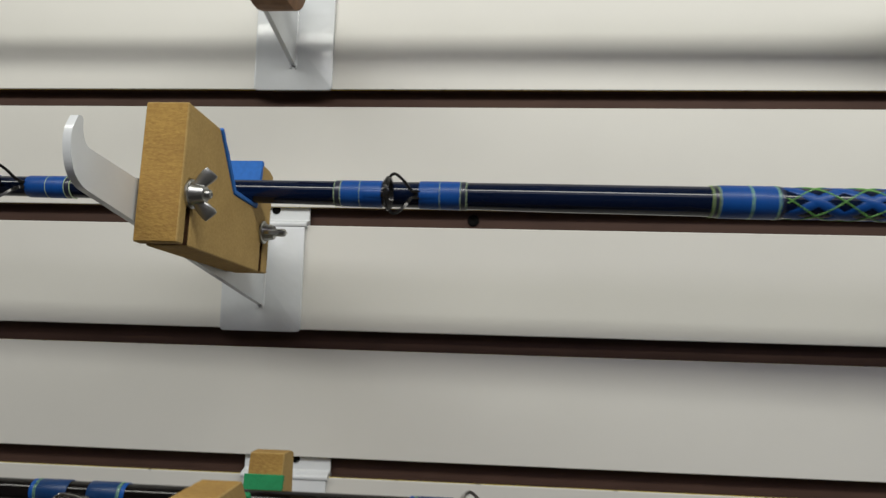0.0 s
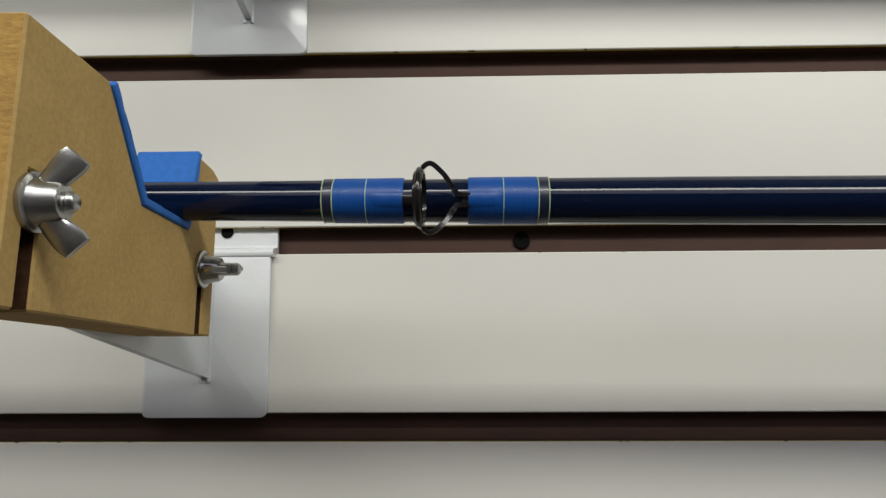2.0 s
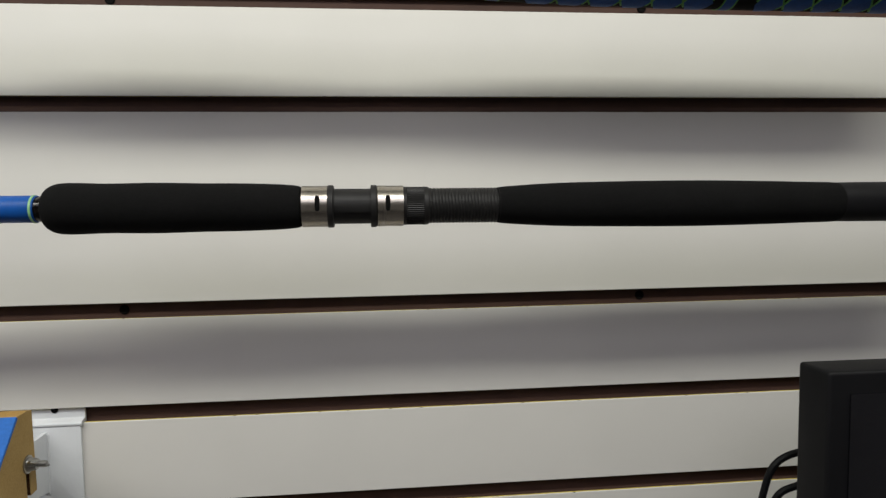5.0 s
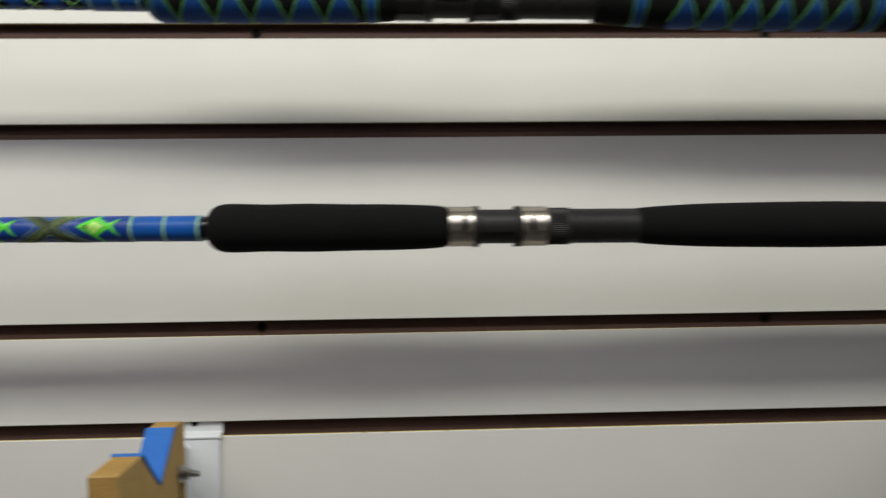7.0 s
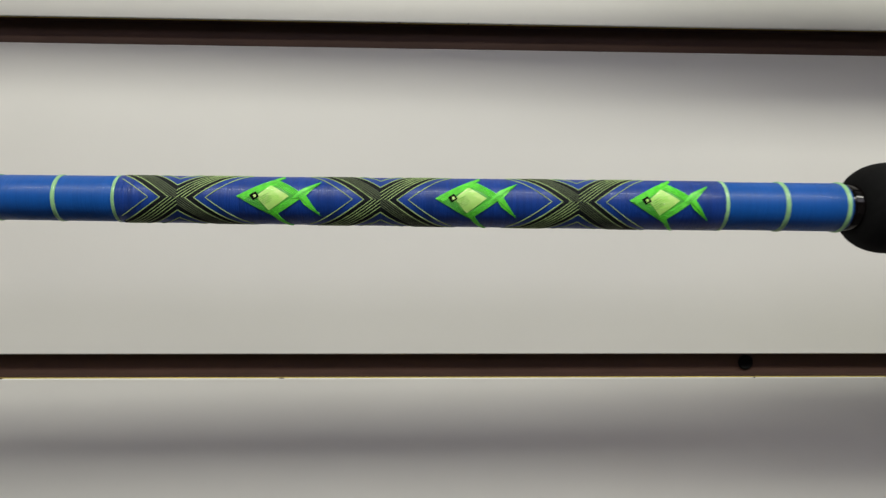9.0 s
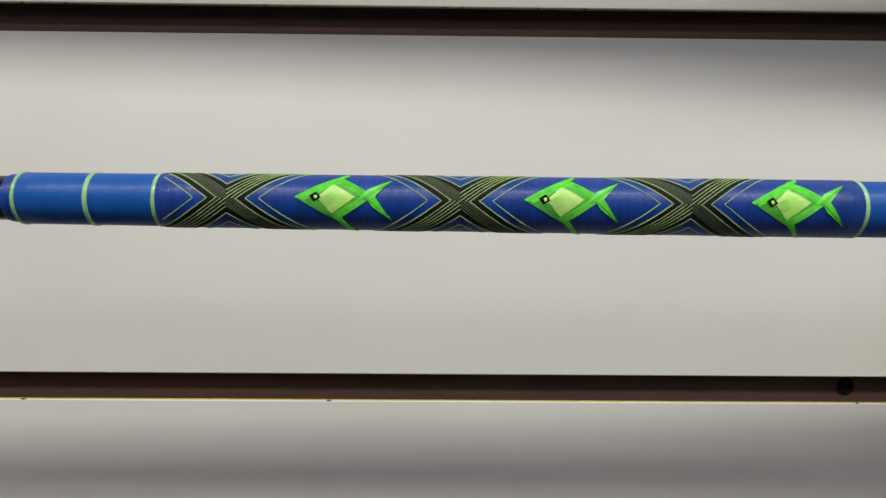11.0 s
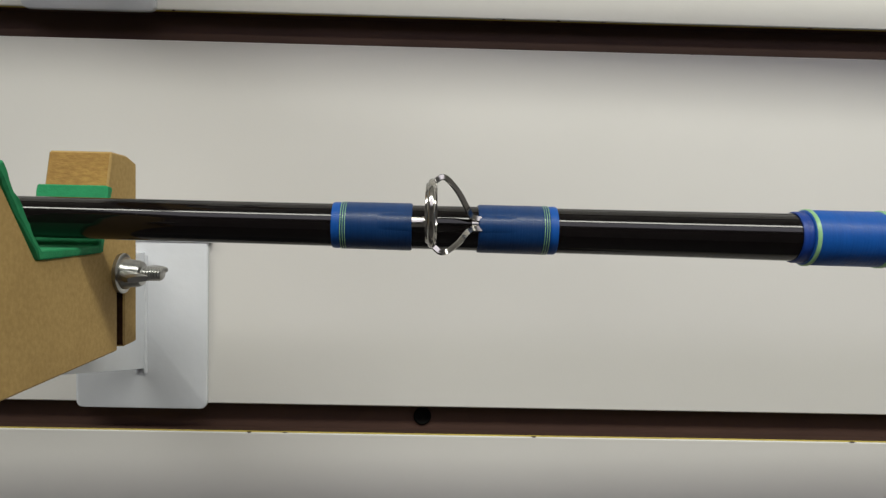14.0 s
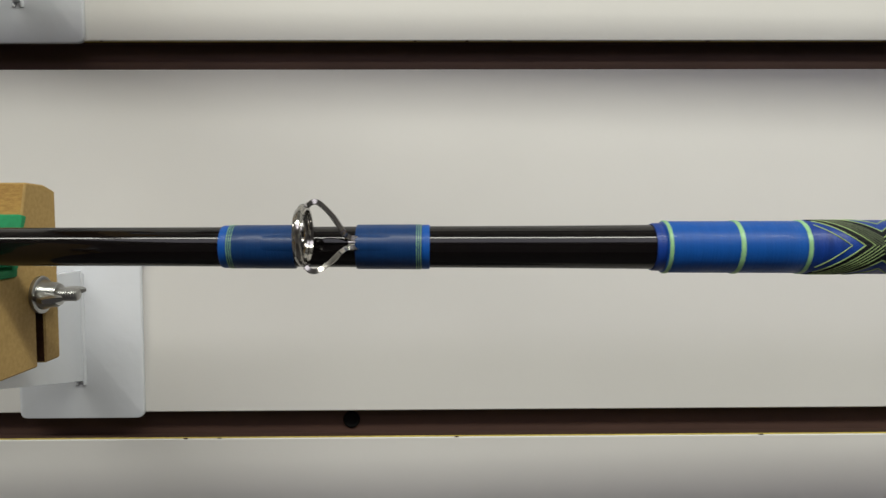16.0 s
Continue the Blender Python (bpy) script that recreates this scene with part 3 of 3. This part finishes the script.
sleeve("thread_wrap", low, 0.5505, 0.5935, R1, 0.00085, THREAD_BLUE, "bright blue thread wrap")
for x, w in ((0.5493, 0.0019), (0.5700, 0.0019), (0.5910, 0.0018)):
    sleeve("trim_thread", low, x, x + w, R1, 0.00120, THREAD_MINT, "pale green trim thread")

RP = radius([(x, R1(x) + 0.00115) for x in (0.17, 0.312, 0.60)])
TH = 0.10


def cross_pattern(xc):
    """Crossing thread bands: nested chevrons that meet along the rod and across it."""
    k, reach = 0.74, 0.0142
    ground, satin, pale, dull = bmesh.new(), bmesh.new(), bmesh.new(), bmesh.new()

    def line(bm, o, sd, sg, width, lift, end=reach):
        """One arm's thread; o: how far it lies from the arm's middle, outward along the rod."""
        s0 = 0.0 if o >= 0 else -o * k
        wrapped_line(bm, xc + sd * max(o, 0.0), sg * s0, xc + sd * (o + end / k), sg * end, width, RP, lift, TH, n=14, xmin=0.3522, xmax=0.5490)

    for sg in (-1, 1):
        for sd in (-1, 1):
            rising = sg * sd > 0
            for j in range(-6, 7):
                line(ground, j * 0.00078, sd, sg, 0.00088, 0.00012 if rising else 0.00009)
            if rising:
                for o in (-0.0030, -0.0014, 0.0, 0.0014, 0.0028):
                    line(pale, o, sd, sg, 0.00032, 0.00020)
            else:
                # sheen put into thread width: wider on the upper arms, thinner on the lower
                for o in (-0.0027, -0.0017, -0.0007, 0.0004, 0.0015, 0.0026):
                    line(satin if sg > 0 else dull, o, sd, sg, 0.00048 if sg > 0 else 0.00036, 0.00017)
                line(pale, 0.0024, sd, sg, 0.00032, 0.00021, 0.0100)
            for o, end in ((0.0053, reach), (-0.0056, reach), (0.0090, 0.0105), (-0.0096, 0.0125)):
                line(pale, o, sd, sg, 0.00036 if abs(o) < 0.007 else 0.00028, 0.00018, end)
    p = part("cross_wrap", ground, THREAD_INK, low, "black crossing thread bands", smooth=True)
    tagged(p, kind="stuff")
    tagged(part("cross_thread", pale, THREAD_OLIVE, p, "pale olive green crossing threads", smooth=True), kind="stuff")
    tagged(part("cross_thread", satin, THREAD_MOSS, p, "moss green crossing threads, widened for sheen", smooth=True), kind="stuff")
    tagged(part("cross_thread", dull, THREAD_MOSS, p, "moss green crossing threads, thinned where dimmer", smooth=True), kind="stuff")


def fish(xe):
    """A fish woven of crossing thread bands; xe: its eye."""
    u = 0.0000527
    rnd = random.Random(int(xe * 1e4))

    def q(*pts):
        return [(xe + (a - 888) * u, RP(xe) * math.asin(max(-0.999, min(0.999, (178 - b) / 138)))) for a, b in pts]

    def threads(bm, a0, a1, b0, b1, n, lift, ragged=0.035, width=0.00040):
        """A band of n single threads laid side by side between the lines a0-b0 and a1-b1, their ends uneven."""
        for i in range(n):
            f = (i + 0.5) / n
            p = [a0[j] + (b0[j] - a0[j]) * f for j in (0, 1)]
            r = [a1[j] + (b1[j] - a1[j]) * f for j in (0, 1)]
            d = [r[j] - p[j] for j in (0, 1)]
            g, h = rnd.uniform(-ragged, ragged * 0.3), 1 + rnd.uniform(-ragged * 0.3, ragged)
            (x0, s0), (x1, s1) = q((p[0] + d[0] * g, p[1] + d[1] * g), (p[0] + d[0] * h, p[1] + d[1] * h))
            wrapped_line(bm, x0, s0, x1, s1, width, RP, lift + rnd.uniform(0, 0.00004), TH, n=7)

    bm = bmesh.new()
    wrapped_quad(bm, q((790, 168), (1000, 76), (1155, 154), (985, 266)), RP, 0.00014, TH, 8)
    body = part("fish_motif", bm, THREAD_LEAF, low, "woven lime green fish motif", smooth=True)
    # four bands round the belly, each over the next
    for mat, a0, a1, b0, b1, n, lift, label in (
            (THREAD_LEAF, (784, 171), (992, 272), (836, 160), (1036, 252), 6, 0.00018, "green lower band"),
            (THREAD_LIME, (970, 250), (1130, 166), (1002, 274), (1172, 176), 5, 0.00021, "lime green rear band"),
            (THREAD_LIME, (784, 167), (1004, 70), (832, 184), (1050, 88), 7, 0.00024, "lime green upper band"),
            (THREAD_LIME, (975, 90), (1140, 172), (1012, 66), (1180, 150), 5, 0.00027, "lime green back band")):
        bm = bmesh.new()
        threads(bm, a0, a1, b0, b1, n, lift)
        tagged(part("thread_band", bm, mat, body, label, smooth=True), kind="stuff")
    bm = bmesh.new()
    wrapped_quad(bm, q((1150, 160), (1192, 148), (1290, 270), (1186, 208)), RP, 0.00030, TH, 6)
    wrapped_quad(bm, q((1112, 178), (1172, 126), (1294, 82), (1200, 164)), RP, 0.00033, TH, 6)
    part("tail", bm, THREAD_LIME, body, "forked lime green tail", smooth=True)
    bm = bmesh.new()
    threads(bm, (1128, 174), (1280, 92), (1160, 178), (1270, 104), 3, 0.00036, 0.05, 0.00014)
    threads(bm, (1165, 170), (1280, 258), (1180, 190), (1262, 246), 3, 0.00034, 0.05, 0.00014)
    part("tail_thread", bm, THREAD_LEAF, body, smooth=True)
    bm = bmesh.new()
    threads(bm, (985, 262), (1092, 320), (1012, 246), (1104, 320), 4, 0.00026)
    threads(bm, (960, 96), (1054, 54), (992, 100), (1060, 60), 4, 0.00038)
    part("fin", bm, THREAD_LIME, body, smooth=True)
    bm = bmesh.new()
    wrapped_quad(bm, q((900, 168), (985, 106), (1098, 165), (976, 244)), RP, 0.00028, TH, 6)
    belly = part("belly", bm, THREAD_CREAM, body, "cream green woven belly", smooth=True)
    bm = bmesh.new()
    threads(bm, (902, 176), (985, 116), (985, 240), (1060, 186), 12, 0.00030, 0.16, 0.00020)
    tagged(part("belly_thread", bm, THREAD_SPRING, belly, "yellow-green belly threads", smooth=True), kind="stuff")
    bm = bmesh.new()
    threads(bm, (900, 180), (965, 148), (946, 218), (1000, 190), 5, 0.00034, 0.12, 0.00018)
    part("gill_thread", bm, THREAD_GREEN, body, smooth=True)
    bm = bmesh.new()
    wrapped_quad(bm, q((858, 162), (896, 142), (920, 170), (882, 190)), RP, 0.00036, TH, 2)
    part("eye", bm, SCREW, body, "black woven eye")
    bm = bmesh.new()
    wrapped_quad(bm, q((882, 162), (896, 156), (903, 170), (889, 176)), RP, 0.00042, TH, 2)
    part("eye", bm, THREAD_CREAM, body)


for i in range(3):
    cross_pattern(0.3710 + i * 0.0648)
for i in range(3):
    fish(0.3955 + i * 0.0637)

sleeve("winding_check", low, 0.5948, 0.5995, R1, 0.0004, BLANK_BLACK, "black winding check")
grip("fore_grip", low, smooth_table([(0.5975, 0.0068), (0.5980, 0.0095), (0.6005, 0.0129), (0.6060, 0.0153), (0.6150, 0.0158), (0.6350, 0.0153), (0.6620, 0.0157),
                                     (0.6900, 0.0152), (0.7150, 0.0150), (0.7380, 0.0143), (0.7500, 0.0131), (0.7512, 0.0110)]), EVA, "black foam fore grip")
reel_seat(low, (0.7516, 0.7714, 0.7952, 0.8158), SEAT, SEAT_METAL, 0.0132, 0.0112, 0.8790, "black reel seat with nickel hoods")
grip("rear_grip", low, smooth_table([(0.8775, 0.0100), (0.8778, 0.0115), (0.8900, 0.0127), (0.9200, 0.0143), (0.9600, 0.0151), (1.0050, 0.0155), (1.0500, 0.0151),
                                     (1.0900, 0.0142), (1.1150, 0.0136), (1.1160, 0.0120)]), EVA, "black foam rear grip")
grip("butt_cap", low, smooth_table([(1.1150, 0.0110), (1.1155, 0.0134), (1.1700, 0.0138), (1.2300, 0.0145), (1.2450, 0.0120), (1.2480, 0.004)]), PLASTIC, "black rubber butt cap")

# ------------------------------ upper rod: navy blank, cross wraps, patterned grips
upr = rod_thing("navy fishing rod with blue wraps and blue-green patterned grips", (0.0, -0.0810, 0.1538), 0.51, -0.30)
R2 = radius([(-0.95, 0.0022), (0.0, 0.0053), (0.13, 0.0060), (0.25, 0.0070), (0.346, 0.0073), (0.60, 0.0082), (1.2, 0.0085)])
bm = bmesh.new()
lathe(bm, [(x, R2(x)) for x in (-0.95, -0.5, 0.0, 0.13, 0.25, 0.346, 0.60)], 40)
part("blank", bm, BLANK_NAVY, upr, "gloss navy rod blank", smooth=True)


def upper_guide_wraps(a, b, c, d):
    for p, q, inner in ((a, b, 1), (c, d, 0)):
        e0, e1 = (p, p + 0.0032) if inner else (q - 0.0032, q)
        sleeve("end_wrap", upr, e0, e1, R2, 0.00035, THREAD_NAVY, "dark navy end band")
        m0, m1 = (e1, q) if inner else (p, e0)
        sleeve("thread_wrap", upr, m0, m1, R2, 0.00045, THREAD_COBALT, "bright blue thread wrap")
        mid = e1 + 0.0095 if inner else e0 - 0.0100
        for x in (e0, e1 - 0.0002, mid):
            sleeve("trim_thread", upr, x, x + 0.00034, R2, 0.00056, THREAD_PALE, "pale trim thread", soft=0.0001)


upper_guide_wraps(0.1447, 0.1684, 0.1871, 0.2103)
guide(upr, 0.1741, R2, BLACK_METAL, 0.0168, "black chrome ring guide", 0.1684, 0.1871, 8.5)
foot_ridge(upr, 0.1683, 0.1591, R2, 0.00045, THREAD_COBALT, 8.5)
foot_ridge(upr, 0.1872, 0.1966, R2, 0.00045, THREAD_COBALT, 8.5)
upper_guide_wraps(-0.0560, -0.0340, -0.0170, 0.0075)
guide(upr, -0.0285, R2, BLACK_METAL, 0.0160, "black chrome ring guide", -0.0340, -0.0170)

sleeve("dark_edge_wrap", upr, 0.3265, 0.3302, R2, 0.00035, THREAD_NAVY, "dark navy edge thread")
for x in (0.3265, 0.3296):
    sleeve("trim_thread", upr, x, x + 0.0006, R2, 0.0006, THREAD_OLIVE, "olive trim thread", soft=0.0002)
sleeve("thread_wrap", upr, 0.3302, 0.3575, R2, 0.0007, THREAD_COBALT, "bright blue thread wrap")
for x in (0.3441, 0.3562):
    sleeve("trim_thread", upr, x, x + 0.0009, R2, 0.0009, THREAD_MINT, "pale green trim thread", soft=0.0003)
sleeve("dark_edge_wrap", upr, 0.3575, 0.3592, R2, 0.0006, THREAD_NAVY, "dark navy edge thread")
sleeve("thread_wrap", upr, 0.5270, 0.5600, R2, 0.0007, THREAD_COBALT, "bright blue thread wrap")
for x in (0.5270, 0.5430, 0.5570):
    sleeve("trim_thread", upr, x, x + 0.0013, R2, 0.0009, THREAD_MINT, "pale green trim thread", soft=0.0003)

blue, green = bmesh.new(), bmesh.new()
kk, reach = 0.63, 0.0165
for i in range(-1, 9):
    xc = 0.3618 + i * 0.0239
    for sg in (-1, 1):
        wrapped_line(blue, xc + 0.012 - reach / kk, -sg * reach, xc + 0.012 + reach / kk, sg * reach, 0.0045, R2, 0.0003, 0.0, xmin=0.3588, xmax=0.5275, n=26)
        wrapped_line(green, xc - reach / kk, -sg * reach, xc + reach / kk, sg * reach, 0.0006, R2, 0.0005, 0.0, xmin=0.3588, xmax=0.5275, n=26)
p = tagged(part("cross_wrap", blue, THREAD_COBALT, upr, "blue crossing thread bands", smooth=True), kind="stuff")
tagged(part("cross_thread", green, THREAD_GREEN, p, "green crossing threads", smooth=True), kind="stuff")

G1 = [(0.5625, 0.0075), (0.5629, 0.0105), (0.5655, 0.0133), (0.5705, 0.0152), (0.5830, 0.0155), (0.6450, 0.0152), (0.7000, 0.0145), (0.7180, 0.0132), (0.7195, 0.0110)]
grip("fore_grip", upr, smooth_table(G1), EVA, "black foam fore grip with woven diamonds")
G2 = [(0.8490, 0.0110), (0.8494, 0.0135), (0.8650, 0.0150), (0.9000, 0.0168), (0.9600, 0.0178), (1.0500, 0.0180), (1.1500, 0.0176), (1.2000, 0.0165), (1.2300, 0.0120), (1.2320, 0.006)]
grip("rear_grip", upr, smooth_table(G2), EVA, "black foam rear grip with woven diamonds")
reel_seat(upr, (0.7195, 0.7430, 0.7665, 0.7850), SEAT, BLACK_METAL, 0.0135, 0.0115, 0.8510, "dark graphite reel seat with black hoods")


def grip_pattern(table, x0, n, pitch, th0, bands):
    """Woven diamonds with n crossings from x0 on, between plain bands."""
    g = radius(table)
    green = bmesh.new()
    k, half, top = 2.1, pitch / 2, pitch * 2.1
    x1 = x0 + (n - 1) * pitch
    for i in range(n):
        xc = x0 + i * pitch
        blue = bmesh.new()
        for sg in (-1, 1):
            wrapped_quad(blue, [(xc, sg * 0.0006), (xc + half * 0.94, sg * top / 2), (xc, sg * (top - 0.0006)), (xc - half * 0.94, sg * top / 2)], g, 0.0004, th0, 18)
            for sd in (-1, 1):
                wrapped_line(green, xc, 0, xc + sd * pitch * 0.62, sg * pitch * 0.62 * k, 0.0015, g, 0.00045, th0, xmin=x0 - half * 0.9, xmax=x1 + half * 0.9, n=18)
        part("woven_diamond", blue, GRIP_BLUE, upr, "blue woven diamond", smooth=True)
    tagged(part("cross_thread", green, GRIP_GREEN, upr, "green crossing threads", smooth=True), kind="stuff")
    for c, w in bands:
        sleeve("grip_band", upr, c - w, c + w, g, 0.0004, GRIP_BLUE, "blue woven band")
        for x in (c - w - 0.0010, c + w):
            sleeve("trim_thread", upr, x, x + 0.0010, g, 0.0005, GRIP_GREEN, "green trim thread", soft=0.0002)


grip_pattern(G1, 0.5715, 6, 0.0229, 0.28, ((0.5660, 0.0016), (0.7045, 0.0032)))
grip_pattern(G2, 0.9045, 6, 0.0209, 0.05, ((0.8755, 0.0035), (1.0300, 0.0035)))
grip_pattern(G2, 1.0570, 6, 0.0205, 0.02, ())

# ------------------------------ third rod, on the bracket above
top = rod_thing("dark slim fishing rod on the bracket above", (0.0, -0.0800, 0.3045), 0.35, 0.0)
R3 = radius([(-0.95, 0.0018), (0.0, 0.0040), (0.5, 0.0062), (1.2, 0.0072)])
bm = bmesh.new()
lathe(bm, [(x, R3(x)) for x in (-0.95, -0.4, 0.0, 0.3, 0.5)], 32)
part("blank", bm, BLANK_BLACK, top, "gloss black rod blank", smooth=True)
grip("fore_grip", top, smooth_table([(0.4950, 0.0080), (0.4960, 0.0120), (0.5020, 0.0150), (0.6500, 0.0150), (0.7600, 0.0140), (1.1500, 0.0150), (1.1520, 0.010)]), EVA, "black foam grip")


# ---------------------------------------------------------------- other things on the wall
def wood_peg():
    """A round wooden rest bolted on the upper bracket's arm."""
    ob = thing("wooden_rest", "brown round wooden rest on the upper bracket", "rod rest", at=(0.0965, 0, 4 * SLOT))
    bm = bmesh.new()
    out = []
    for i in range(28):
        a = 2 * math.pi * i / 28
        out.append((-0.0830 + 0.030 * math.cos(a), -0.0280 + 0.026 * math.sin(a)))
    prism(bm, out, 0, 0.0200, 0, 0.0008, 2)
    part("block", bm, CORK, ob, smooth=True)


wood_peg()


def case():
    """Dark case with a chamfered corner hung on the wall low down."""
    ob = thing("equipment_case", "dark moulded case with a chamfered corner", "case", at=(0.004, 0, 0.003))
    plan = [(0.06, -0.0400), (0.181, -0.0370), (0.251, -0.0260), (0.3055, -0.0455), (0.288, -0.0600), (0.215, -0.1050), (0.06, -0.1100)]
    bm = bmesh.new()
    lo = [bm.verts.new((x, y, -0.30)) for x, y in plan]
    hi = [bm.verts.new((x, y, -0.132)) for x, y in plan]
    bm.faces.new(lo[::-1])
    bm.faces.new(hi)
    for i in range(len(plan)):
        j = (i + 1) % len(plan)
        bm.faces.new((lo[i], lo[j], hi[j], hi[i]))
    bmesh.ops.recalc_face_normals(bm, faces=bm.faces)
    bmesh.ops.bevel(bm, geom=list(bm.edges), offset=0.002, segments=3, profile=0.5, affect="EDGES", clamp_overlap=True)
    part("body", bm, PLASTIC, ob, smooth=True)
    # thin sheet whose lighter grey stands for light falling on the top face
    bm = bmesh.new()
    up = [bm.verts.new((0.19 + (x - 0.19) * 0.985, -0.066 + (y + 0.066) * 0.97, z)) for z in (-0.1325, -0.1300) for x, y in plan]
    n = len(plan)
    bm.faces.new(up[n:])
    for i in range(n):
        bm.faces.new((up[i], up[(i + 1) % n], up[n + (i + 1) % n], up[n + i]))
    bmesh.ops.recalc_face_normals(bm, faces=bm.faces)
    part("lit_top", bm, CASE_LIT_TOP, ob, "top of the case, greyer as if lit")
    bm = bmesh.new()
    box(bm, 0.11, 0.20, -0.045, -0.0003, -0.27, -0.18)
    bmesh.ops.recalc_face_normals(bm, faces=bm.faces)
    part("wall_mount", bm, PLASTIC, ob)


case()


def monitor():
    ob = thing("monitor", "black flat monitor mounted in front of the wall", "monitor", at=(1.0710, -0.142, -0.105))
    bm = bmesh.new()
    box(bm, 0, 0.42, 0, 0.030, -0.27, 0)
    bmesh.ops.recalc_face_normals(bm, faces=bm.faces)
    bmesh.ops.bevel(bm, geom=list(bm.edges), offset=0.0025, segments=3, profile=0.5, affect="EDGES")
    part("housing", bm, PLASTIC, ob, smooth=True)
    bm = bmesh.new()
    box(bm, 0.014, 0.406, -0.0012, 0.002, -0.25, -0.014)
    bmesh.ops.recalc_face_normals(bm, faces=bm.faces)
    part("screen", bm, BLACK_GLASS, ob, "switched-off black screen")
    bm = bmesh.new()
    box(bm, 0.16, 0.26, 0.028, 0.1415, -0.19, -0.09)
    bmesh.ops.recalc_face_normals(bm, faces=bm.faces)
    bmesh.ops.bevel(bm, geom=list(bm.edges), offset=0.003, segments=2, profile=0.5, affect="EDGES")
    part("wall_mount", bm, PLASTIC, ob, smooth=True)


BLACK_GLASS = material("black_screen_glass", (0.006, 0.006, 0.008), 0.15, scale=20, vary=0.1)
monitor()
bm = bmesh.new()
tube(bm, curve_through([(1.133, -0.075, -0.185), (1.103, -0.075, -0.181), (1.082, -0.074, -0.189), (1.074, -0.072, -0.210), (1.073, -0.068, -0.240), (1.078, -0.064, -0.290), (1.103, -0.06, -0.345), (1.158, -0.055, -0.360)], 8), 0.0026, 10)
cable = new("power_cable", finish("power_cable", bm, PLASTIC, True))
tagged(cable, "black cable looping out behind the monitor", "cable")
bm = bmesh.new()
tube(bm, curve_through([(1.136, -0.070, -0.201), (1.103, -0.070, -0.208), (1.086, -0.068, -0.218), (1.080, -0.066, -0.250), (1.088, -0.063, -0.315), (1.138, -0.058, -0.350)], 8), 0.0026, 10)
cable = new("power_cable", finish("power_cable", bm, PLASTIC, True))
tagged(cable, "black cable hanging behind the monitor", "cable")

# ---------------------------------------------------------------- slats and screws of the wall


def slat(z0, z1):
    """One board of the wall: laminate face, raw lips, brown flanks."""
    bm = bmesh.new()
    prof = [(0.0070, z0), (0.0022, z0), (0.0004, z0), (0.0, z0 + 0.0004), (0.0, z1 - 0.0004), (0.0004, z1), (0.0022, z1), (0.0070, z1)]
    rows = [[bm.verts.new((x, y, z)) for y, z in prof] for x in (XL, XR)]
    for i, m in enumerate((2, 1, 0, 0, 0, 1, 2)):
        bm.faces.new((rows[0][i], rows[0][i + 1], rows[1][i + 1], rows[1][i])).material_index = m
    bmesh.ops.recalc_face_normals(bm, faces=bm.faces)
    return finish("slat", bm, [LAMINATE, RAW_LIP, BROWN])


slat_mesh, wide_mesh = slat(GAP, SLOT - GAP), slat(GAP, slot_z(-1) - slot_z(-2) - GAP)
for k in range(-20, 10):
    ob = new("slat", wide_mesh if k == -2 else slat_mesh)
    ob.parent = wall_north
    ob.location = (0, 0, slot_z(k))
bm = bmesh.new()
lathe(bm, [(0, 0.0036), (0.0006, 0.0036), (0.0010, 0.0030), (0.0006, 0.0016), (0.0002, 0.0)], 20, cap=False)
screw_mesh = finish("screw", bm, SCREW, True)
for k in (-1, 2):
    for x in (0.2110, 0.6086, 1.0115):
        ob = new("screw", screw_mesh)
        ob.parent = wall_north
        ob.matrix_basis = pose(x, 0.0070, slot_z(k), 0, 0, -90)

# small chips along the slat edges
chips = bmesh.new()
rnd = random.Random(5)
for _ in range(420):
    k, x = rnd.randint(-3, 4), rnd.uniform(-0.15, 1.25)
    side = rnd.choice((-1, 1))
    w, h = rnd.uniform(0.0003, 0.0012), rnd.uniform(0.00015, 0.00045)
    z = slot_z(k) + side * (GAP - 0.0002)
    a = [chips.verts.new((x + dx * w, -0.00012, z + side * dz * h)) for dx, dz in ((-1, 0), (-0.4, 0.9), (0.3, 1.0), (1, 0))]
    b = [chips.verts.new((v.co.x, 0.0006, v.co.z)) for v in a]
    chips.faces.new(a)
    for i in range(4):
        chips.faces.new((a[i], a[(i + 1) % 4], b[(i + 1) % 4], b[i]))
bmesh.ops.recalc_face_normals(chips, faces=chips.faces)
tagged(part("edge_chips", chips, BROWN, wall_north), kind="stuff")
